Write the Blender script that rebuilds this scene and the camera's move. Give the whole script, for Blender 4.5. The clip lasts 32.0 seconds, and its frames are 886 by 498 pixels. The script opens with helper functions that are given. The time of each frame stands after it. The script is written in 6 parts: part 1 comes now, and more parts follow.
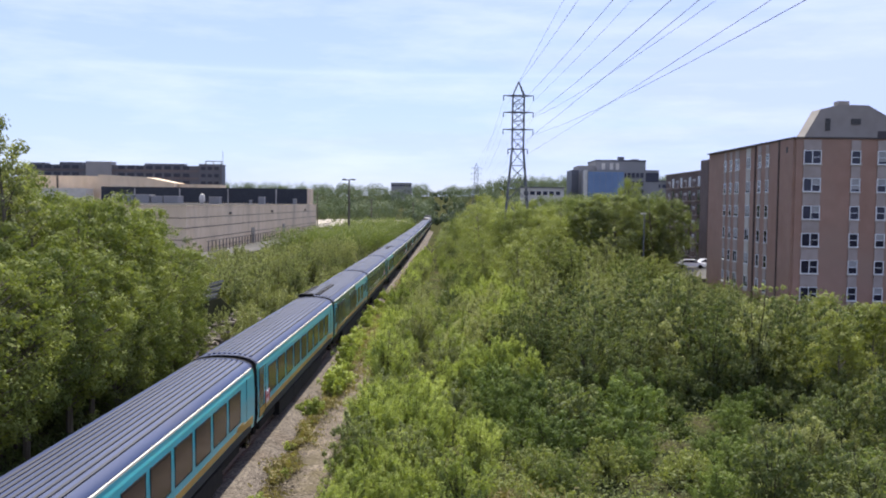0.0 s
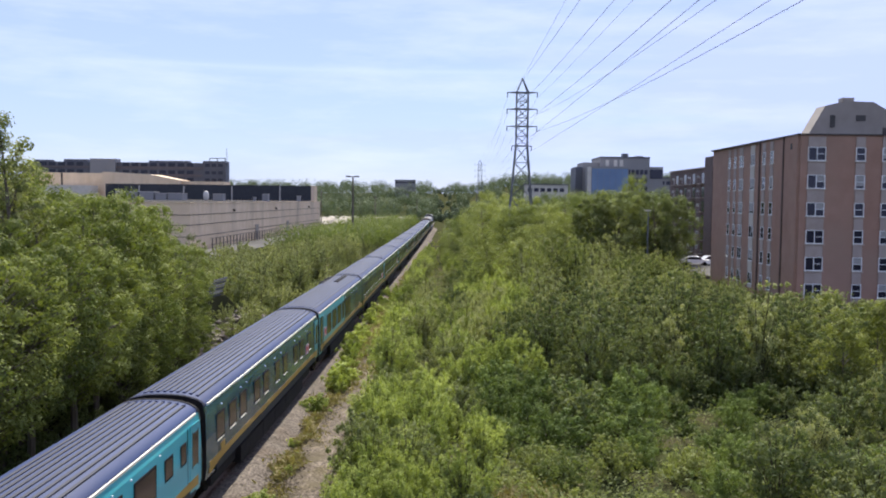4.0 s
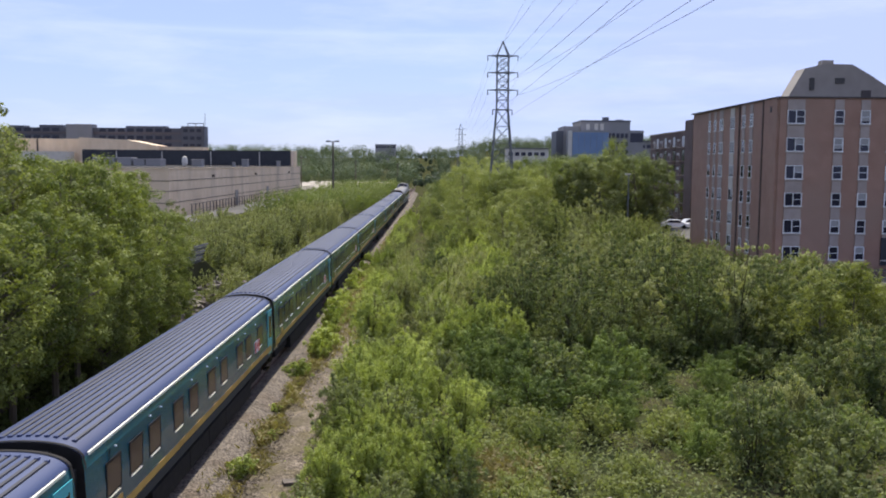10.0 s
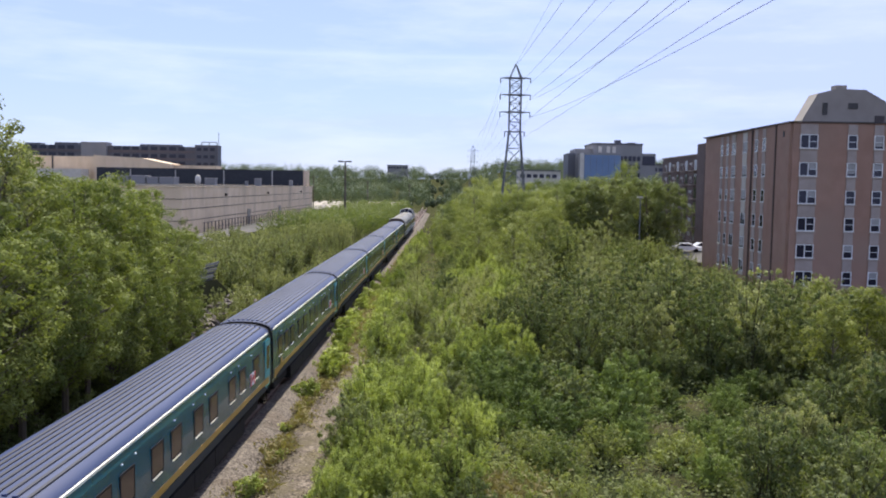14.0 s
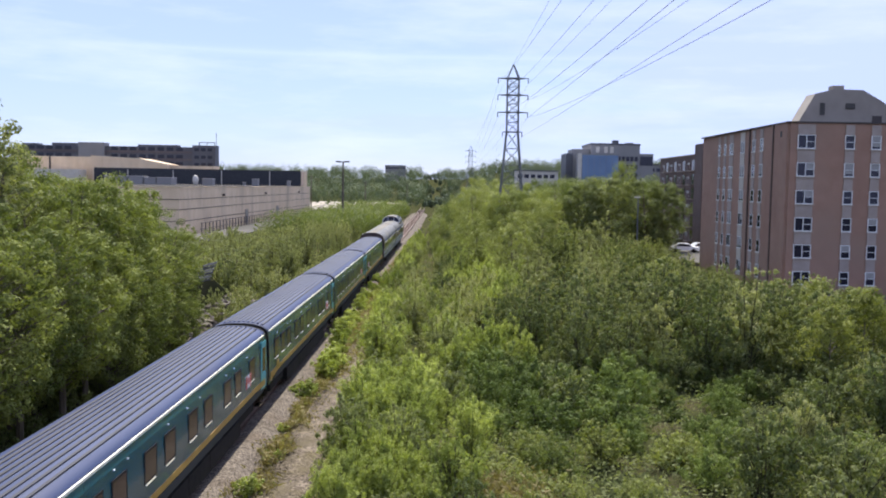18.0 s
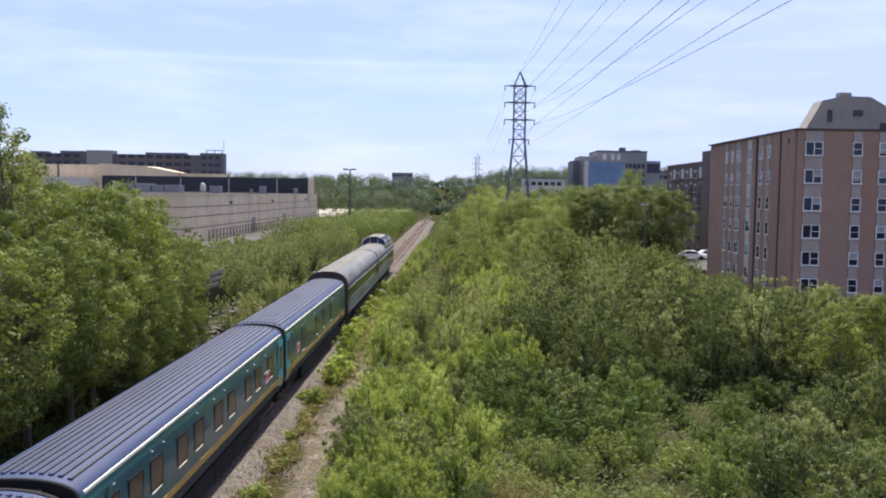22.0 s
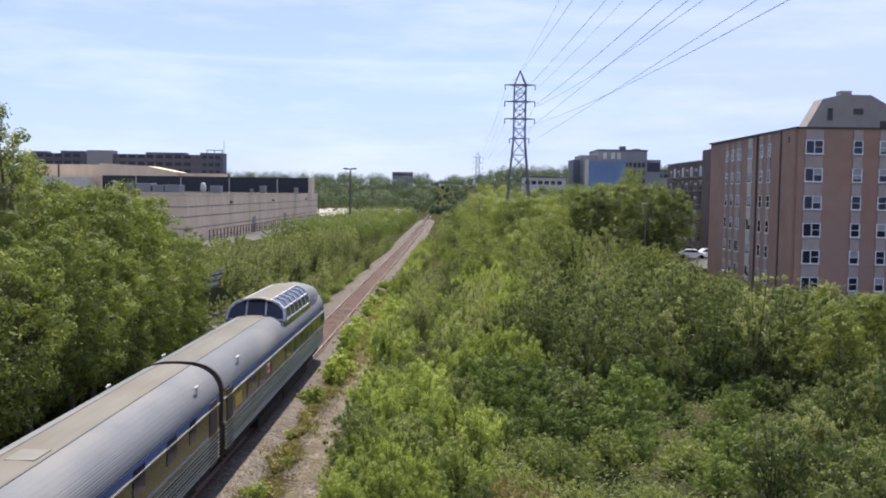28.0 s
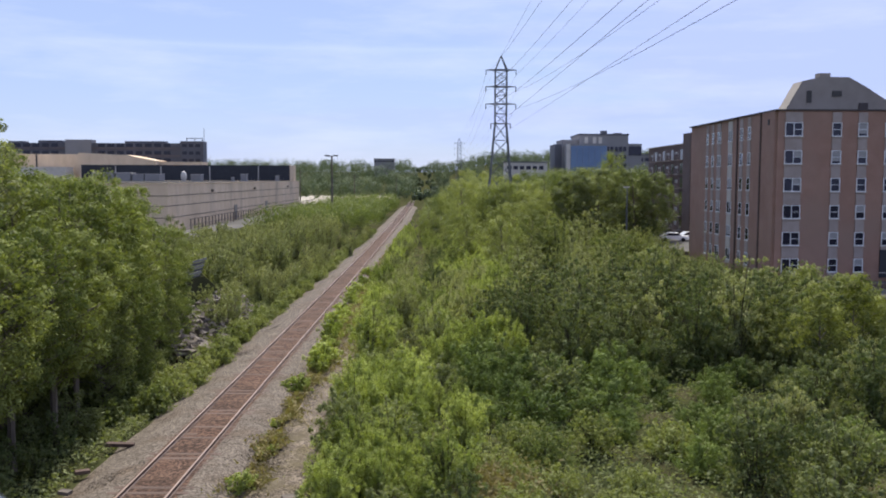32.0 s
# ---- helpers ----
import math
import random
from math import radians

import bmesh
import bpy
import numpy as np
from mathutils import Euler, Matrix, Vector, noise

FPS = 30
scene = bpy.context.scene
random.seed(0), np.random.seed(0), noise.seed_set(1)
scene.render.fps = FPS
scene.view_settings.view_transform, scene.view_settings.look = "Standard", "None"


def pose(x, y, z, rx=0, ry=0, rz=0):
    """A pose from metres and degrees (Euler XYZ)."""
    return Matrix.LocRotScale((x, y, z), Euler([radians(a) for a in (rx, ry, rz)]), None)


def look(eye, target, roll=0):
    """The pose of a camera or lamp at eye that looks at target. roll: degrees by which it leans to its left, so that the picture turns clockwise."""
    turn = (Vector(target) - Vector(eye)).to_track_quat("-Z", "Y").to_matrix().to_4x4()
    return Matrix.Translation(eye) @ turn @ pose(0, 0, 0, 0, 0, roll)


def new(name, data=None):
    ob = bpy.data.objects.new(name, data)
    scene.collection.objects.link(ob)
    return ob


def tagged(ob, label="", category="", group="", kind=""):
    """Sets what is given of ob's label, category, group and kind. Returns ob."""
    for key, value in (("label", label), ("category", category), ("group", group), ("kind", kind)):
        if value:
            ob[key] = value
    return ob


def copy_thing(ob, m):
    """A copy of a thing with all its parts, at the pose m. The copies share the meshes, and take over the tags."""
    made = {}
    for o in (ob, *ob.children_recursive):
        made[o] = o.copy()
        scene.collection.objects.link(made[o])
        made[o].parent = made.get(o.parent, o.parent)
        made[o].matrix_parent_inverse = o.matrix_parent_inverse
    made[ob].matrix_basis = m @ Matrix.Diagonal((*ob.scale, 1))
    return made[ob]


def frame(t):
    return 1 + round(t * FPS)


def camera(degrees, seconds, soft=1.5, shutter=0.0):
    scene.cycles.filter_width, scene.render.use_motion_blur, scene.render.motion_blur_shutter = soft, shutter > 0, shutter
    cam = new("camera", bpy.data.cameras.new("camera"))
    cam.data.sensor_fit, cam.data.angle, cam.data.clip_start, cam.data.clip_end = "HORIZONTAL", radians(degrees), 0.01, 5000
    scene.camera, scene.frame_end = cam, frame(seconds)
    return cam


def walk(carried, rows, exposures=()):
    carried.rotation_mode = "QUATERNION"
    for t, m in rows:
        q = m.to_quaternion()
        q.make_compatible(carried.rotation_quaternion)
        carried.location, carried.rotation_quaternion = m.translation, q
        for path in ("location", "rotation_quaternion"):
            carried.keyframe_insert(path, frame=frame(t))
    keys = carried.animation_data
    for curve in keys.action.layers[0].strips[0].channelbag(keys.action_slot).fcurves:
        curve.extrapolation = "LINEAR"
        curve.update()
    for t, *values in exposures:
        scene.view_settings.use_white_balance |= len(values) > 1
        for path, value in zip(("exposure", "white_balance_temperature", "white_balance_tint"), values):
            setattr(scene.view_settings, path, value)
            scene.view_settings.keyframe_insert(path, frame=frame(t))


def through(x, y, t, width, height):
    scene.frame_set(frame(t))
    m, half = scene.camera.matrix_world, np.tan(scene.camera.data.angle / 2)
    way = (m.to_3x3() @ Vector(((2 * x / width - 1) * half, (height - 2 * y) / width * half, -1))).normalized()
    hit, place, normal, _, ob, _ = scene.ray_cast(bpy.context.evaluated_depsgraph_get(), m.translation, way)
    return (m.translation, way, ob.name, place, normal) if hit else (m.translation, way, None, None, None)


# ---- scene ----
# ---------------- camera: held by hand at the parapet of a bridge ----------------
EYE = (0.0, 0.0, 9.9)
cam = camera(52.0, 32.0, soft=1.95)
PATH = [
    (0.0, 0.79, -2.89, -0.68),
    (0.5, 0.77, -2.98, -1.01),
    (1.0, 0.84, -2.97, -1.15),
    (1.5, 1.04, -2.81, -0.95),
    (2.0, 1.11, -2.79, -0.97),
    (2.5, 1.15, -2.77, -0.88),
    (3.0, 1.19, -3.00, -0.83),
    (3.5, 1.09, -3.07, -0.77),
    (5.5, 1.04, -3.74, -0.39),
    (6.0, 0.95, -4.21, -0.38),
    (6.5, 0.74, -4.36, -0.45),
    (7.0, 0.51, -4.45, -0.51),
    (7.5, 0.38, -4.91, -0.34),
    (8.0, 0.14, -5.43, -0.34),
    (8.5, -0.05, -5.86, -0.43),
    (9.0, -0.18, -5.87, -0.43),
    (9.5, -0.25, -5.50, -0.43),
    (10.0, -0.18, -5.30, -0.40),
    (10.5, -0.10, -5.04, -0.42),
    (11.0, 0.13, -4.68, -0.52),
    (11.5, 0.37, -4.17, -0.55),
    (12.0, 0.55, -3.87, -0.67),
    (12.5, 0.52, -3.84, -0.65),
    (13.0, 0.52, -3.96, -0.88),
    (13.5, 0.57, -4.00, -0.86),
    (14.0, 0.56, -3.99, -0.98),
    (14.5, 0.31, -4.18, -1.06),
    (16.5, -0.22, -4.16, -0.97),
    (17.0, -0.11, -4.10, -0.96),
    (17.5, 0.20, -4.10, -0.96),
    (18.0, 0.42, -3.97, -0.96),
    (18.5, 0.35, -3.85, -0.95),
    (19.0, 0.33, -3.77, -0.74),
    (19.5, 0.53, -3.61, -0.77),
    (20.0, 0.65, -3.47, -0.89),
    (20.5, 0.84, -3.36, -0.94),
    (21.0, 0.91, -3.44, -0.96),
    (21.5, 0.75, -3.45, -0.89),
    (22.0, 0.85, -3.51, -0.90),
    (22.5, 0.91, -3.63, -0.87),
    (23.0, 0.84, -3.53, -0.78),
    (23.5, 0.86, -3.44, -0.65),
    (24.0, 0.87, -3.16, -0.48),
    (24.5, 0.59, -2.90, -0.62),
    (25.0, 0.76, -2.70, -0.68),
    (25.5, 0.82, -2.41, -0.69),
    (27.5, 0.85, -2.98, -0.69),
    (28.0, 0.87, -3.56, -0.78),
    (28.5, 0.61, -3.91, -0.84),
    (29.0, 0.32, -4.27, -0.79),
    (29.5, 0.02, -4.30, -0.75),
    (30.0, -0.19, -4.24, -0.69),
    (30.5, -0.15, -4.16, -0.53),
    (31.0, -0.20, -4.29, -0.47),
    (31.5, -0.21, -4.38, -0.44),
    (32.0, -0.26, -4.43, -0.17),
]
walk(cam, [(t, pose(*EYE, 90 + pitch, roll, yaw)) for t, yaw, pitch, roll in PATH],
     exposures=[(0, 0.82), (3.5, 0.82), (6, 0.28), (7, 0.62), (8, 0.66), (9, 0.62), (11, 0.65), (12, 1.12), (12.6, 1.06), (13.2, 0.85), (14, 0.76), (17, 0.72), (18, 0.84), (19, 0.78), (28, 0.78), (29, 0.55), (30, 0.68), (32, 0.55)])

# ---------------- sky and sun ----------------
SUN_EL, SUN_AZ = 58.0, 0.0         # degrees; azimuth from +y towards +x
world = bpy.data.worlds.new("sky")
scene.world = world
world.use_nodes = True
wn, wl = world.node_tree.nodes, world.node_tree.links
for n in list(wn):
    wn.remove(n)
w_out, w_bg = wn.new("ShaderNodeOutputWorld"), wn.new("ShaderNodeBackground")
w_sky = wn.new("ShaderNodeTexSky")
w_sky.sky_type, w_sky.sun_disc = "NISHITA", False
w_sky.sun_elevation, w_sky.sun_rotation = radians(SUN_EL), radians(SUN_AZ)
w_sky.air_density, w_sky.dust_density, w_sky.ozone_density = 1.0, 0.2, 4.0
# thin cirrus: streaks stretched sideways
w_co, w_map = wn.new("ShaderNodeTexCoord"), wn.new("ShaderNodeMapping")
w_map.inputs["Scale"].default_value = (1.2, 1.2, 11.0)
w_map.inputs["Rotation"].default_value = (0.0, radians(1.5), 0.0)
w_no = wn.new("ShaderNodeTexNoise")
w_no.inputs["Scale"].default_value, w_no.inputs["Detail"].default_value = 2.2, 7.0
w_no.inputs["Roughness"].default_value = 0.52
w_ra = wn.new("ShaderNodeValToRGB")
w_ra.color_ramp.elements[0].position, w_ra.color_ramp.elements[0].color = 0.42, (0.62, 0.62, 0.62, 1)
w_ra.color_ramp.elements[1].position, w_ra.color_ramp.elements[1].color = 0.63, (0.95, 0.95, 0.95, 1)
w_mx = wn.new("ShaderNodeMixRGB")
w_mx.inputs["Color2"].default_value = (5.35, 6.4, 10.7, 1)
wl.new(w_co.outputs["Generated"], w_map.inputs["Vector"])
wl.new(w_map.outputs["Vector"], w_no.inputs["Vector"])
w_side, w_split = wn.new("ShaderNodeMath"), wn.new("ShaderNodeSeparateXYZ")
w_side.operation = "MULTIPLY_ADD"
w_side.inputs[1].default_value = 0.45
wl.new(w_co.outputs["Generated"], w_split.inputs[0])
wl.new(w_split.outputs["X"], w_side.inputs[0])
wl.new(w_no.outputs["Fac"], w_side.inputs[2])
wl.new(w_side.outputs[0], w_ra.inputs["Fac"])
wl.new(w_ra.outputs["Color"], w_mx.inputs["Fac"])
# one long thin streak of cirrus low over the horizon
w_sep, w_wob, w_str, w_thin, w_sum = wn.new("ShaderNodeSeparateXYZ"), wn.new("ShaderNodeMath"), wn.new("ShaderNodeValToRGB"), wn.new("ShaderNodeMath"), wn.new("ShaderNodeMixRGB")
wl.new(w_co.outputs["Generated"], w_sep.inputs[0])
w_wob.operation = "MULTIPLY_ADD"
w_wob.inputs[1].default_value = 0.006
wl.new(w_no.outputs["Fac"], w_wob.inputs[0])
wl.new(w_sep.outputs["Z"], w_wob.inputs[2])
for p, v in ((0.1345, 0.0), (0.1385, 0.2), (0.1405, 0.3), (0.1425, 0.1), (0.147, 0.0)):
    e = w_str.color_ramp.elements.new(p)
    e.color = (v, v, v, 1)
w_str.color_ramp.elements[0].color, w_str.color_ramp.elements[-1].color = (0, 0, 0, 1), (0, 0, 0, 1)
wl.new(w_wob.outputs[0], w_str.inputs["Fac"])
w_thin.operation = "MULTIPLY"
wl.new(w_str.outputs["Color"], w_thin.inputs[0])
w_patch = wn.new("ShaderNodeTexNoise")
w_patch.inputs["Scale"].default_value = 3.0
wl.new(w_co.outputs["Generated"], w_patch.inputs["Vector"])
wl.new(w_patch.outputs["Fac"], w_thin.inputs[1])
w_sum.inputs["Color2"].default_value = (11.5, 12.2, 14.0, 1)
w_off, w_abs, w_end, w_all = [wn.new("ShaderNodeMath") for _ in range(4)]
w_off.operation, w_abs.operation, w_all.operation = "ADD", "ABSOLUTE", "MULTIPLY"
w_off.inputs[1].default_value = 0.05
w_end.operation, w_end.use_clamp = "MULTIPLY_ADD", True
w_end.inputs[1].default_value, w_end.inputs[2].default_value = -3.2, 1.15
wl.new(w_sep.outputs["X"], w_off.inputs[0])
wl.new(w_off.outputs[0], w_abs.inputs[0])
wl.new(w_abs.outputs[0], w_end.inputs[0])
wl.new(w_thin.outputs[0], w_all.inputs[0])
wl.new(w_end.outputs[0], w_all.inputs[1])
wl.new(w_all.outputs[0], w_sum.inputs["Fac"])
wl.new(w_sky.outputs["Color"], w_mx.inputs["Color1"])
wl.new(w_mx.outputs["Color"], w_sum.inputs["Color1"])
# soft wisps of high cloud, drawn out and slightly tilted
w_tilt, w_wn, w_wr, w_wisp = wn.new("ShaderNodeMapping"), wn.new("ShaderNodeTexNoise"), wn.new("ShaderNodeValToRGB"), wn.new("ShaderNodeMixRGB")
w_tilt.inputs["Scale"].default_value = (1.6, 1.6, 9.0)
w_tilt.inputs["Rotation"].default_value = (0.0, radians(-9), 0.0)
w_wn.inputs["Scale"].default_value, w_wn.inputs["Detail"].default_value, w_wn.inputs["Roughness"].default_value = 2.6, 9.0, 0.6
w_wr.color_ramp.elements[0].position, w_wr.color_ramp.elements[0].color = 0.46, (0, 0, 0, 1)
w_wr.color_ramp.elements[1].position, w_wr.color_ramp.elements[1].color = 0.78, (0.38, 0.38, 0.38, 1)
w_wisp.inputs["Color2"].default_value = (9.6, 10.0, 13.0, 1)
wl.new(w_co.outputs["Generated"], w_tilt.inputs["Vector"])
wl.new(w_tilt.outputs["Vector"], w_wn.inputs["Vector"])
wl.new(w_wn.outputs["Fac"], w_wr.inputs["Fac"])
wl.new(w_wr.outputs["Color"], w_wisp.inputs["Fac"])
wl.new(w_sum.outputs["Color"], w_wisp.inputs["Color1"])
wl.new(w_wisp.outputs["Color"], w_bg.inputs["Color"])
w_bg.inputs["Strength"].default_value = 0.0705
wl.new(w_bg.outputs["Background"], w_out.inputs["Surface"])
sun = new("sun", bpy.data.lights.new("sun", "SUN"))
sun.data.energy, sun.data.angle, sun.data.color = 5.0, radians(0.55), (1.0, 0.95, 0.87)
s_dir = Vector((math.sin(radians(SUN_AZ)) * math.cos(radians(SUN_EL)), math.cos(radians(SUN_AZ)) * math.cos(radians(SUN_EL)), math.sin(radians(SUN_EL))))
sun.matrix_world = look(s_dir * 200, (0, 0, 0))


# ---------------- materials ----------------
def mat(name, dark, light, rough=0.6, scale=4.0, metal=0.0, bump=0.0, detail=6.0, coat=0.0, stretch=(1, 1, 1), vary=0.0, island=0.0, spec=0.5, stain=None, lo=0.35, hi=0.65):
    """A surface whose colour runs from dark to light with noise at two scales, with optional relief, variation from piece to piece and stains."""
    m = bpy.data.materials.new(name)
    m.use_nodes = True
    ns, ln = m.node_tree.nodes, m.node_tree.links
    b = ns["Principled BSDF"]
    co, mp = ns.new("ShaderNodeTexCoord"), ns.new("ShaderNodeMapping")
    mp.inputs["Scale"].default_value = stretch
    ln.new(co.outputs["Object"], mp.inputs["Vector"])
    n1, n2 = ns.new("ShaderNodeTexNoise"), ns.new("ShaderNodeTexNoise")
    for n, s in ((n1, scale), (n2, scale * 0.13)):
        n.inputs["Scale"].default_value, n.inputs["Detail"].default_value = s, detail
        ln.new(mp.outputs["Vector"], n.inputs["Vector"])
    add = ns.new("ShaderNodeMath")
    add.operation = "MULTIPLY_ADD"
    add.inputs[1].default_value = 0.5
    half = ns.new("ShaderNodeMath")
    half.operation = "MULTIPLY"
    half.inputs[1].default_value = 0.5
    ln.new(n2.outputs["Fac"], half.inputs[0])
    ln.new(n1.outputs["Fac"], add.inputs[0])
    ln.new(half.outputs[0], add.inputs[2])
    fac = add.outputs[0]
    for amount, node, socket in ((vary, "ShaderNodeObjectInfo", "Random"), (island, "ShaderNodeNewGeometry", "Random Per Island")):
        if amount:
            o = ns.new(node)
            k = ns.new("ShaderNodeMath")
            k.operation = "MULTIPLY_ADD"
            k.inputs[1].default_value, k.inputs[2].default_value = amount, -amount / 2
            ln.new(o.outputs[socket], k.inputs[0])
            s = ns.new("ShaderNodeMath")
            s.operation = "ADD"
            ln.new(fac, s.inputs[0])
            ln.new(k.outputs[0], s.inputs[1])
            fac = s.outputs[0]
    ra = ns.new("ShaderNodeValToRGB")
    ra.color_ramp.elements[0].position, ra.color_ramp.elements[0].color = lo, (*dark, 1)
    ra.color_ramp.elements[1].position, ra.color_ramp.elements[1].color = hi, (*light, 1)
    ln.new(fac, ra.inputs["Fac"])
    colour = ra.outputs["Color"]
    if stain:
        n3, r3, mx = ns.new("ShaderNodeTexNoise"), ns.new("ShaderNodeValToRGB"), ns.new("ShaderNodeMixRGB")
        n3.inputs["Scale"].default_value, n3.inputs["Detail"].default_value = stain[1], 8
        ln.new(mp.outputs["Vector"], n3.inputs["Vector"])
        r3.color_ramp.elements[0].position, r3.color_ramp.elements[1].position = 0.5, 0.72
        ln.new(n3.outputs["Fac"], r3.inputs["Fac"])
        ln.new(r3.outputs["Color"], mx.inputs["Fac"])
        ln.new(colour, mx.inputs["Color1"])
        mx.inputs["Color2"].default_value = (*stain[0], 1)
        colour = mx.outputs["Color"]
    ln.new(colour, b.inputs["Base Color"])
    b.inputs["Roughness"].default_value, b.inputs["Metallic"].default_value = rough, metal
    b.inputs["Specular IOR Level"].default_value = spec
    b.inputs["Coat Weight"].default_value = coat
    if bump:
        bp = ns.new("ShaderNodeBump")
        bp.inputs["Strength"].default_value, bp.inputs["Distance"].default_value = bump, 0.03
        ln.new(n1.outputs["Fac"], bp.inputs["Height"])
        ln.new(bp.outputs["Normal"], b.inputs["Normal"])
    return m


def stone_mat(name, dark, light, scale, stain, stain_scale=0.5, weed=None):
    """Crushed stone: each stone its own tone, dark joints sunk between them, stained in patches."""
    m = mat(name, dark, light, rough=0.95, scale=scale * 0.6, island=0.3, stain=(stain, stain_scale), lo=0.4, hi=0.6, spec=0.2)
    ns, ln = m.node_tree.nodes, m.node_tree.links
    b = ns["Principled BSDF"]
    old = b.inputs["Base Color"].links[0].from_socket
    co, vo, ra, mx, bp = ns.new("ShaderNodeTexCoord"), ns.new("ShaderNodeTexVoronoi"), ns.new("ShaderNodeValToRGB"), ns.new("ShaderNodeMixRGB"), ns.new("ShaderNodeBump")
    vo.inputs["Scale"].default_value = scale
    ln.new(co.outputs["Object"], vo.inputs["Vector"])
    ra.color_ramp.elements[0].position, ra.color_ramp.elements[0].color = 0.1, (0.35, 0.33, 0.31, 1)
    ra.color_ramp.elements[1].position, ra.color_ramp.elements[1].color = 0.9, (1.5, 1.48, 1.45, 1)
    sp = ns.new("ShaderNodeSeparateColor")
    ln.new(vo.outputs["Color"], sp.inputs[0])
    ln.new(sp.outputs[0], ra.inputs["Fac"])
    mx.blend_type = "MULTIPLY"
    mx.inputs["Fac"].default_value = 1.0
    ln.new(old, mx.inputs["Color1"])
    ln.new(ra.outputs["Color"], mx.inputs["Color2"])
    out = mx.outputs["Color"]
    if weed:
        n3, r3, m3 = ns.new("ShaderNodeTexNoise"), ns.new("ShaderNodeValToRGB"), ns.new("ShaderNodeMixRGB")
        n3.inputs["Scale"].default_value, n3.inputs["Detail"].default_value = 0.8, 9
        ln.new(co.outputs["Object"], n3.inputs["Vector"])
        r3.color_ramp.elements[0].position, r3.color_ramp.elements[1].position = 0.53, 0.68
        ln.new(n3.outputs["Fac"], r3.inputs["Fac"])
        ln.new(r3.outputs["Color"], m3.inputs["Fac"])
        ln.new(out, m3.inputs["Color1"])
        m3.inputs["Color2"].default_value = (*weed, 1)
        out = m3.outputs["Color"]
    ln.new(out, b.inputs["Base Color"])
    bp.inputs["Strength"].default_value, bp.inputs["Distance"].default_value = 0.8, 0.02
    bp.invert = True
    ln.new(vo.outputs["Distance"], bp.inputs["Height"])
    ln.new(bp.outputs["Normal"], b.inputs["Normal"])
    return m


def leaf_mat(name, dark, light, through=0.35):
    """Leaves: each one its own green, light shining through them."""
    m = bpy.data.materials.new(name)
    m.use_nodes = True
    ns, ln = m.node_tree.nodes, m.node_tree.links
    b, out = ns["Principled BSDF"], ns["Material Output"]
    oi, ge, ad, ra = ns.new("ShaderNodeObjectInfo"), ns.new("ShaderNodeNewGeometry"), ns.new("ShaderNodeMath"), ns.new("ShaderNodeValToRGB")
    ad.operation = "MULTIPLY_ADD"
    ad.inputs[1].default_value = 0.4
    hf = ns.new("ShaderNodeMath")
    hf.operation = "MULTIPLY"
    hf.inputs[1].default_value = 0.6
    ln.new(oi.outputs["Random"], hf.inputs[0])
    ln.new(ge.outputs["Random Per Island"], ad.inputs[0])
    ln.new(hf.outputs[0], ad.inputs[2])
    ra.color_ramp.elements[0].position, ra.color_ramp.elements[0].color = 0.1, (*dark, 1)
    ra.color_ramp.elements[1].position, ra.color_ramp.elements[1].color = 0.9, (*light, 1)
    ln.new(ad.outputs[0], ra.inputs["Fac"])
    ln.new(ra.outputs["Color"], b.inputs["Base Color"])
    b.inputs["Roughness"].default_value, b.inputs["Specular IOR Level"].default_value = 0.55, 0.07
    tr, mx = ns.new("ShaderNodeBsdfTranslucent"), ns.new("ShaderNodeMixShader")
    br = ns.new("ShaderNodeMixRGB")
    br.blend_type = "MULTIPLY"
    br.inputs["Fac"].default_value, br.inputs["Color2"].default_value = 1.0, (1.25, 1.35, 0.55, 1)
    ln.new(ra.outputs["Color"], br.inputs["Color1"])
    ln.new(br.outputs["Color"], tr.inputs["Color"])
    mx.inputs["Fac"].default_value = through
    ln.new(b.outputs["BSDF"], mx.inputs[1])
    ln.new(tr.outputs["BSDF"], mx.inputs[2])
    ln.new(mx.outputs["Shader"], out.inputs["Surface"])
    return m


def glass_mat(name, tint, rough=0.06, spec=0.8):
    """Dark glazing in a given base tone that mirrors the sky."""
    m = mat(name, tint, [c * 1.5 for c in tint], rough=rough, scale=0.7, spec=spec)
    return m


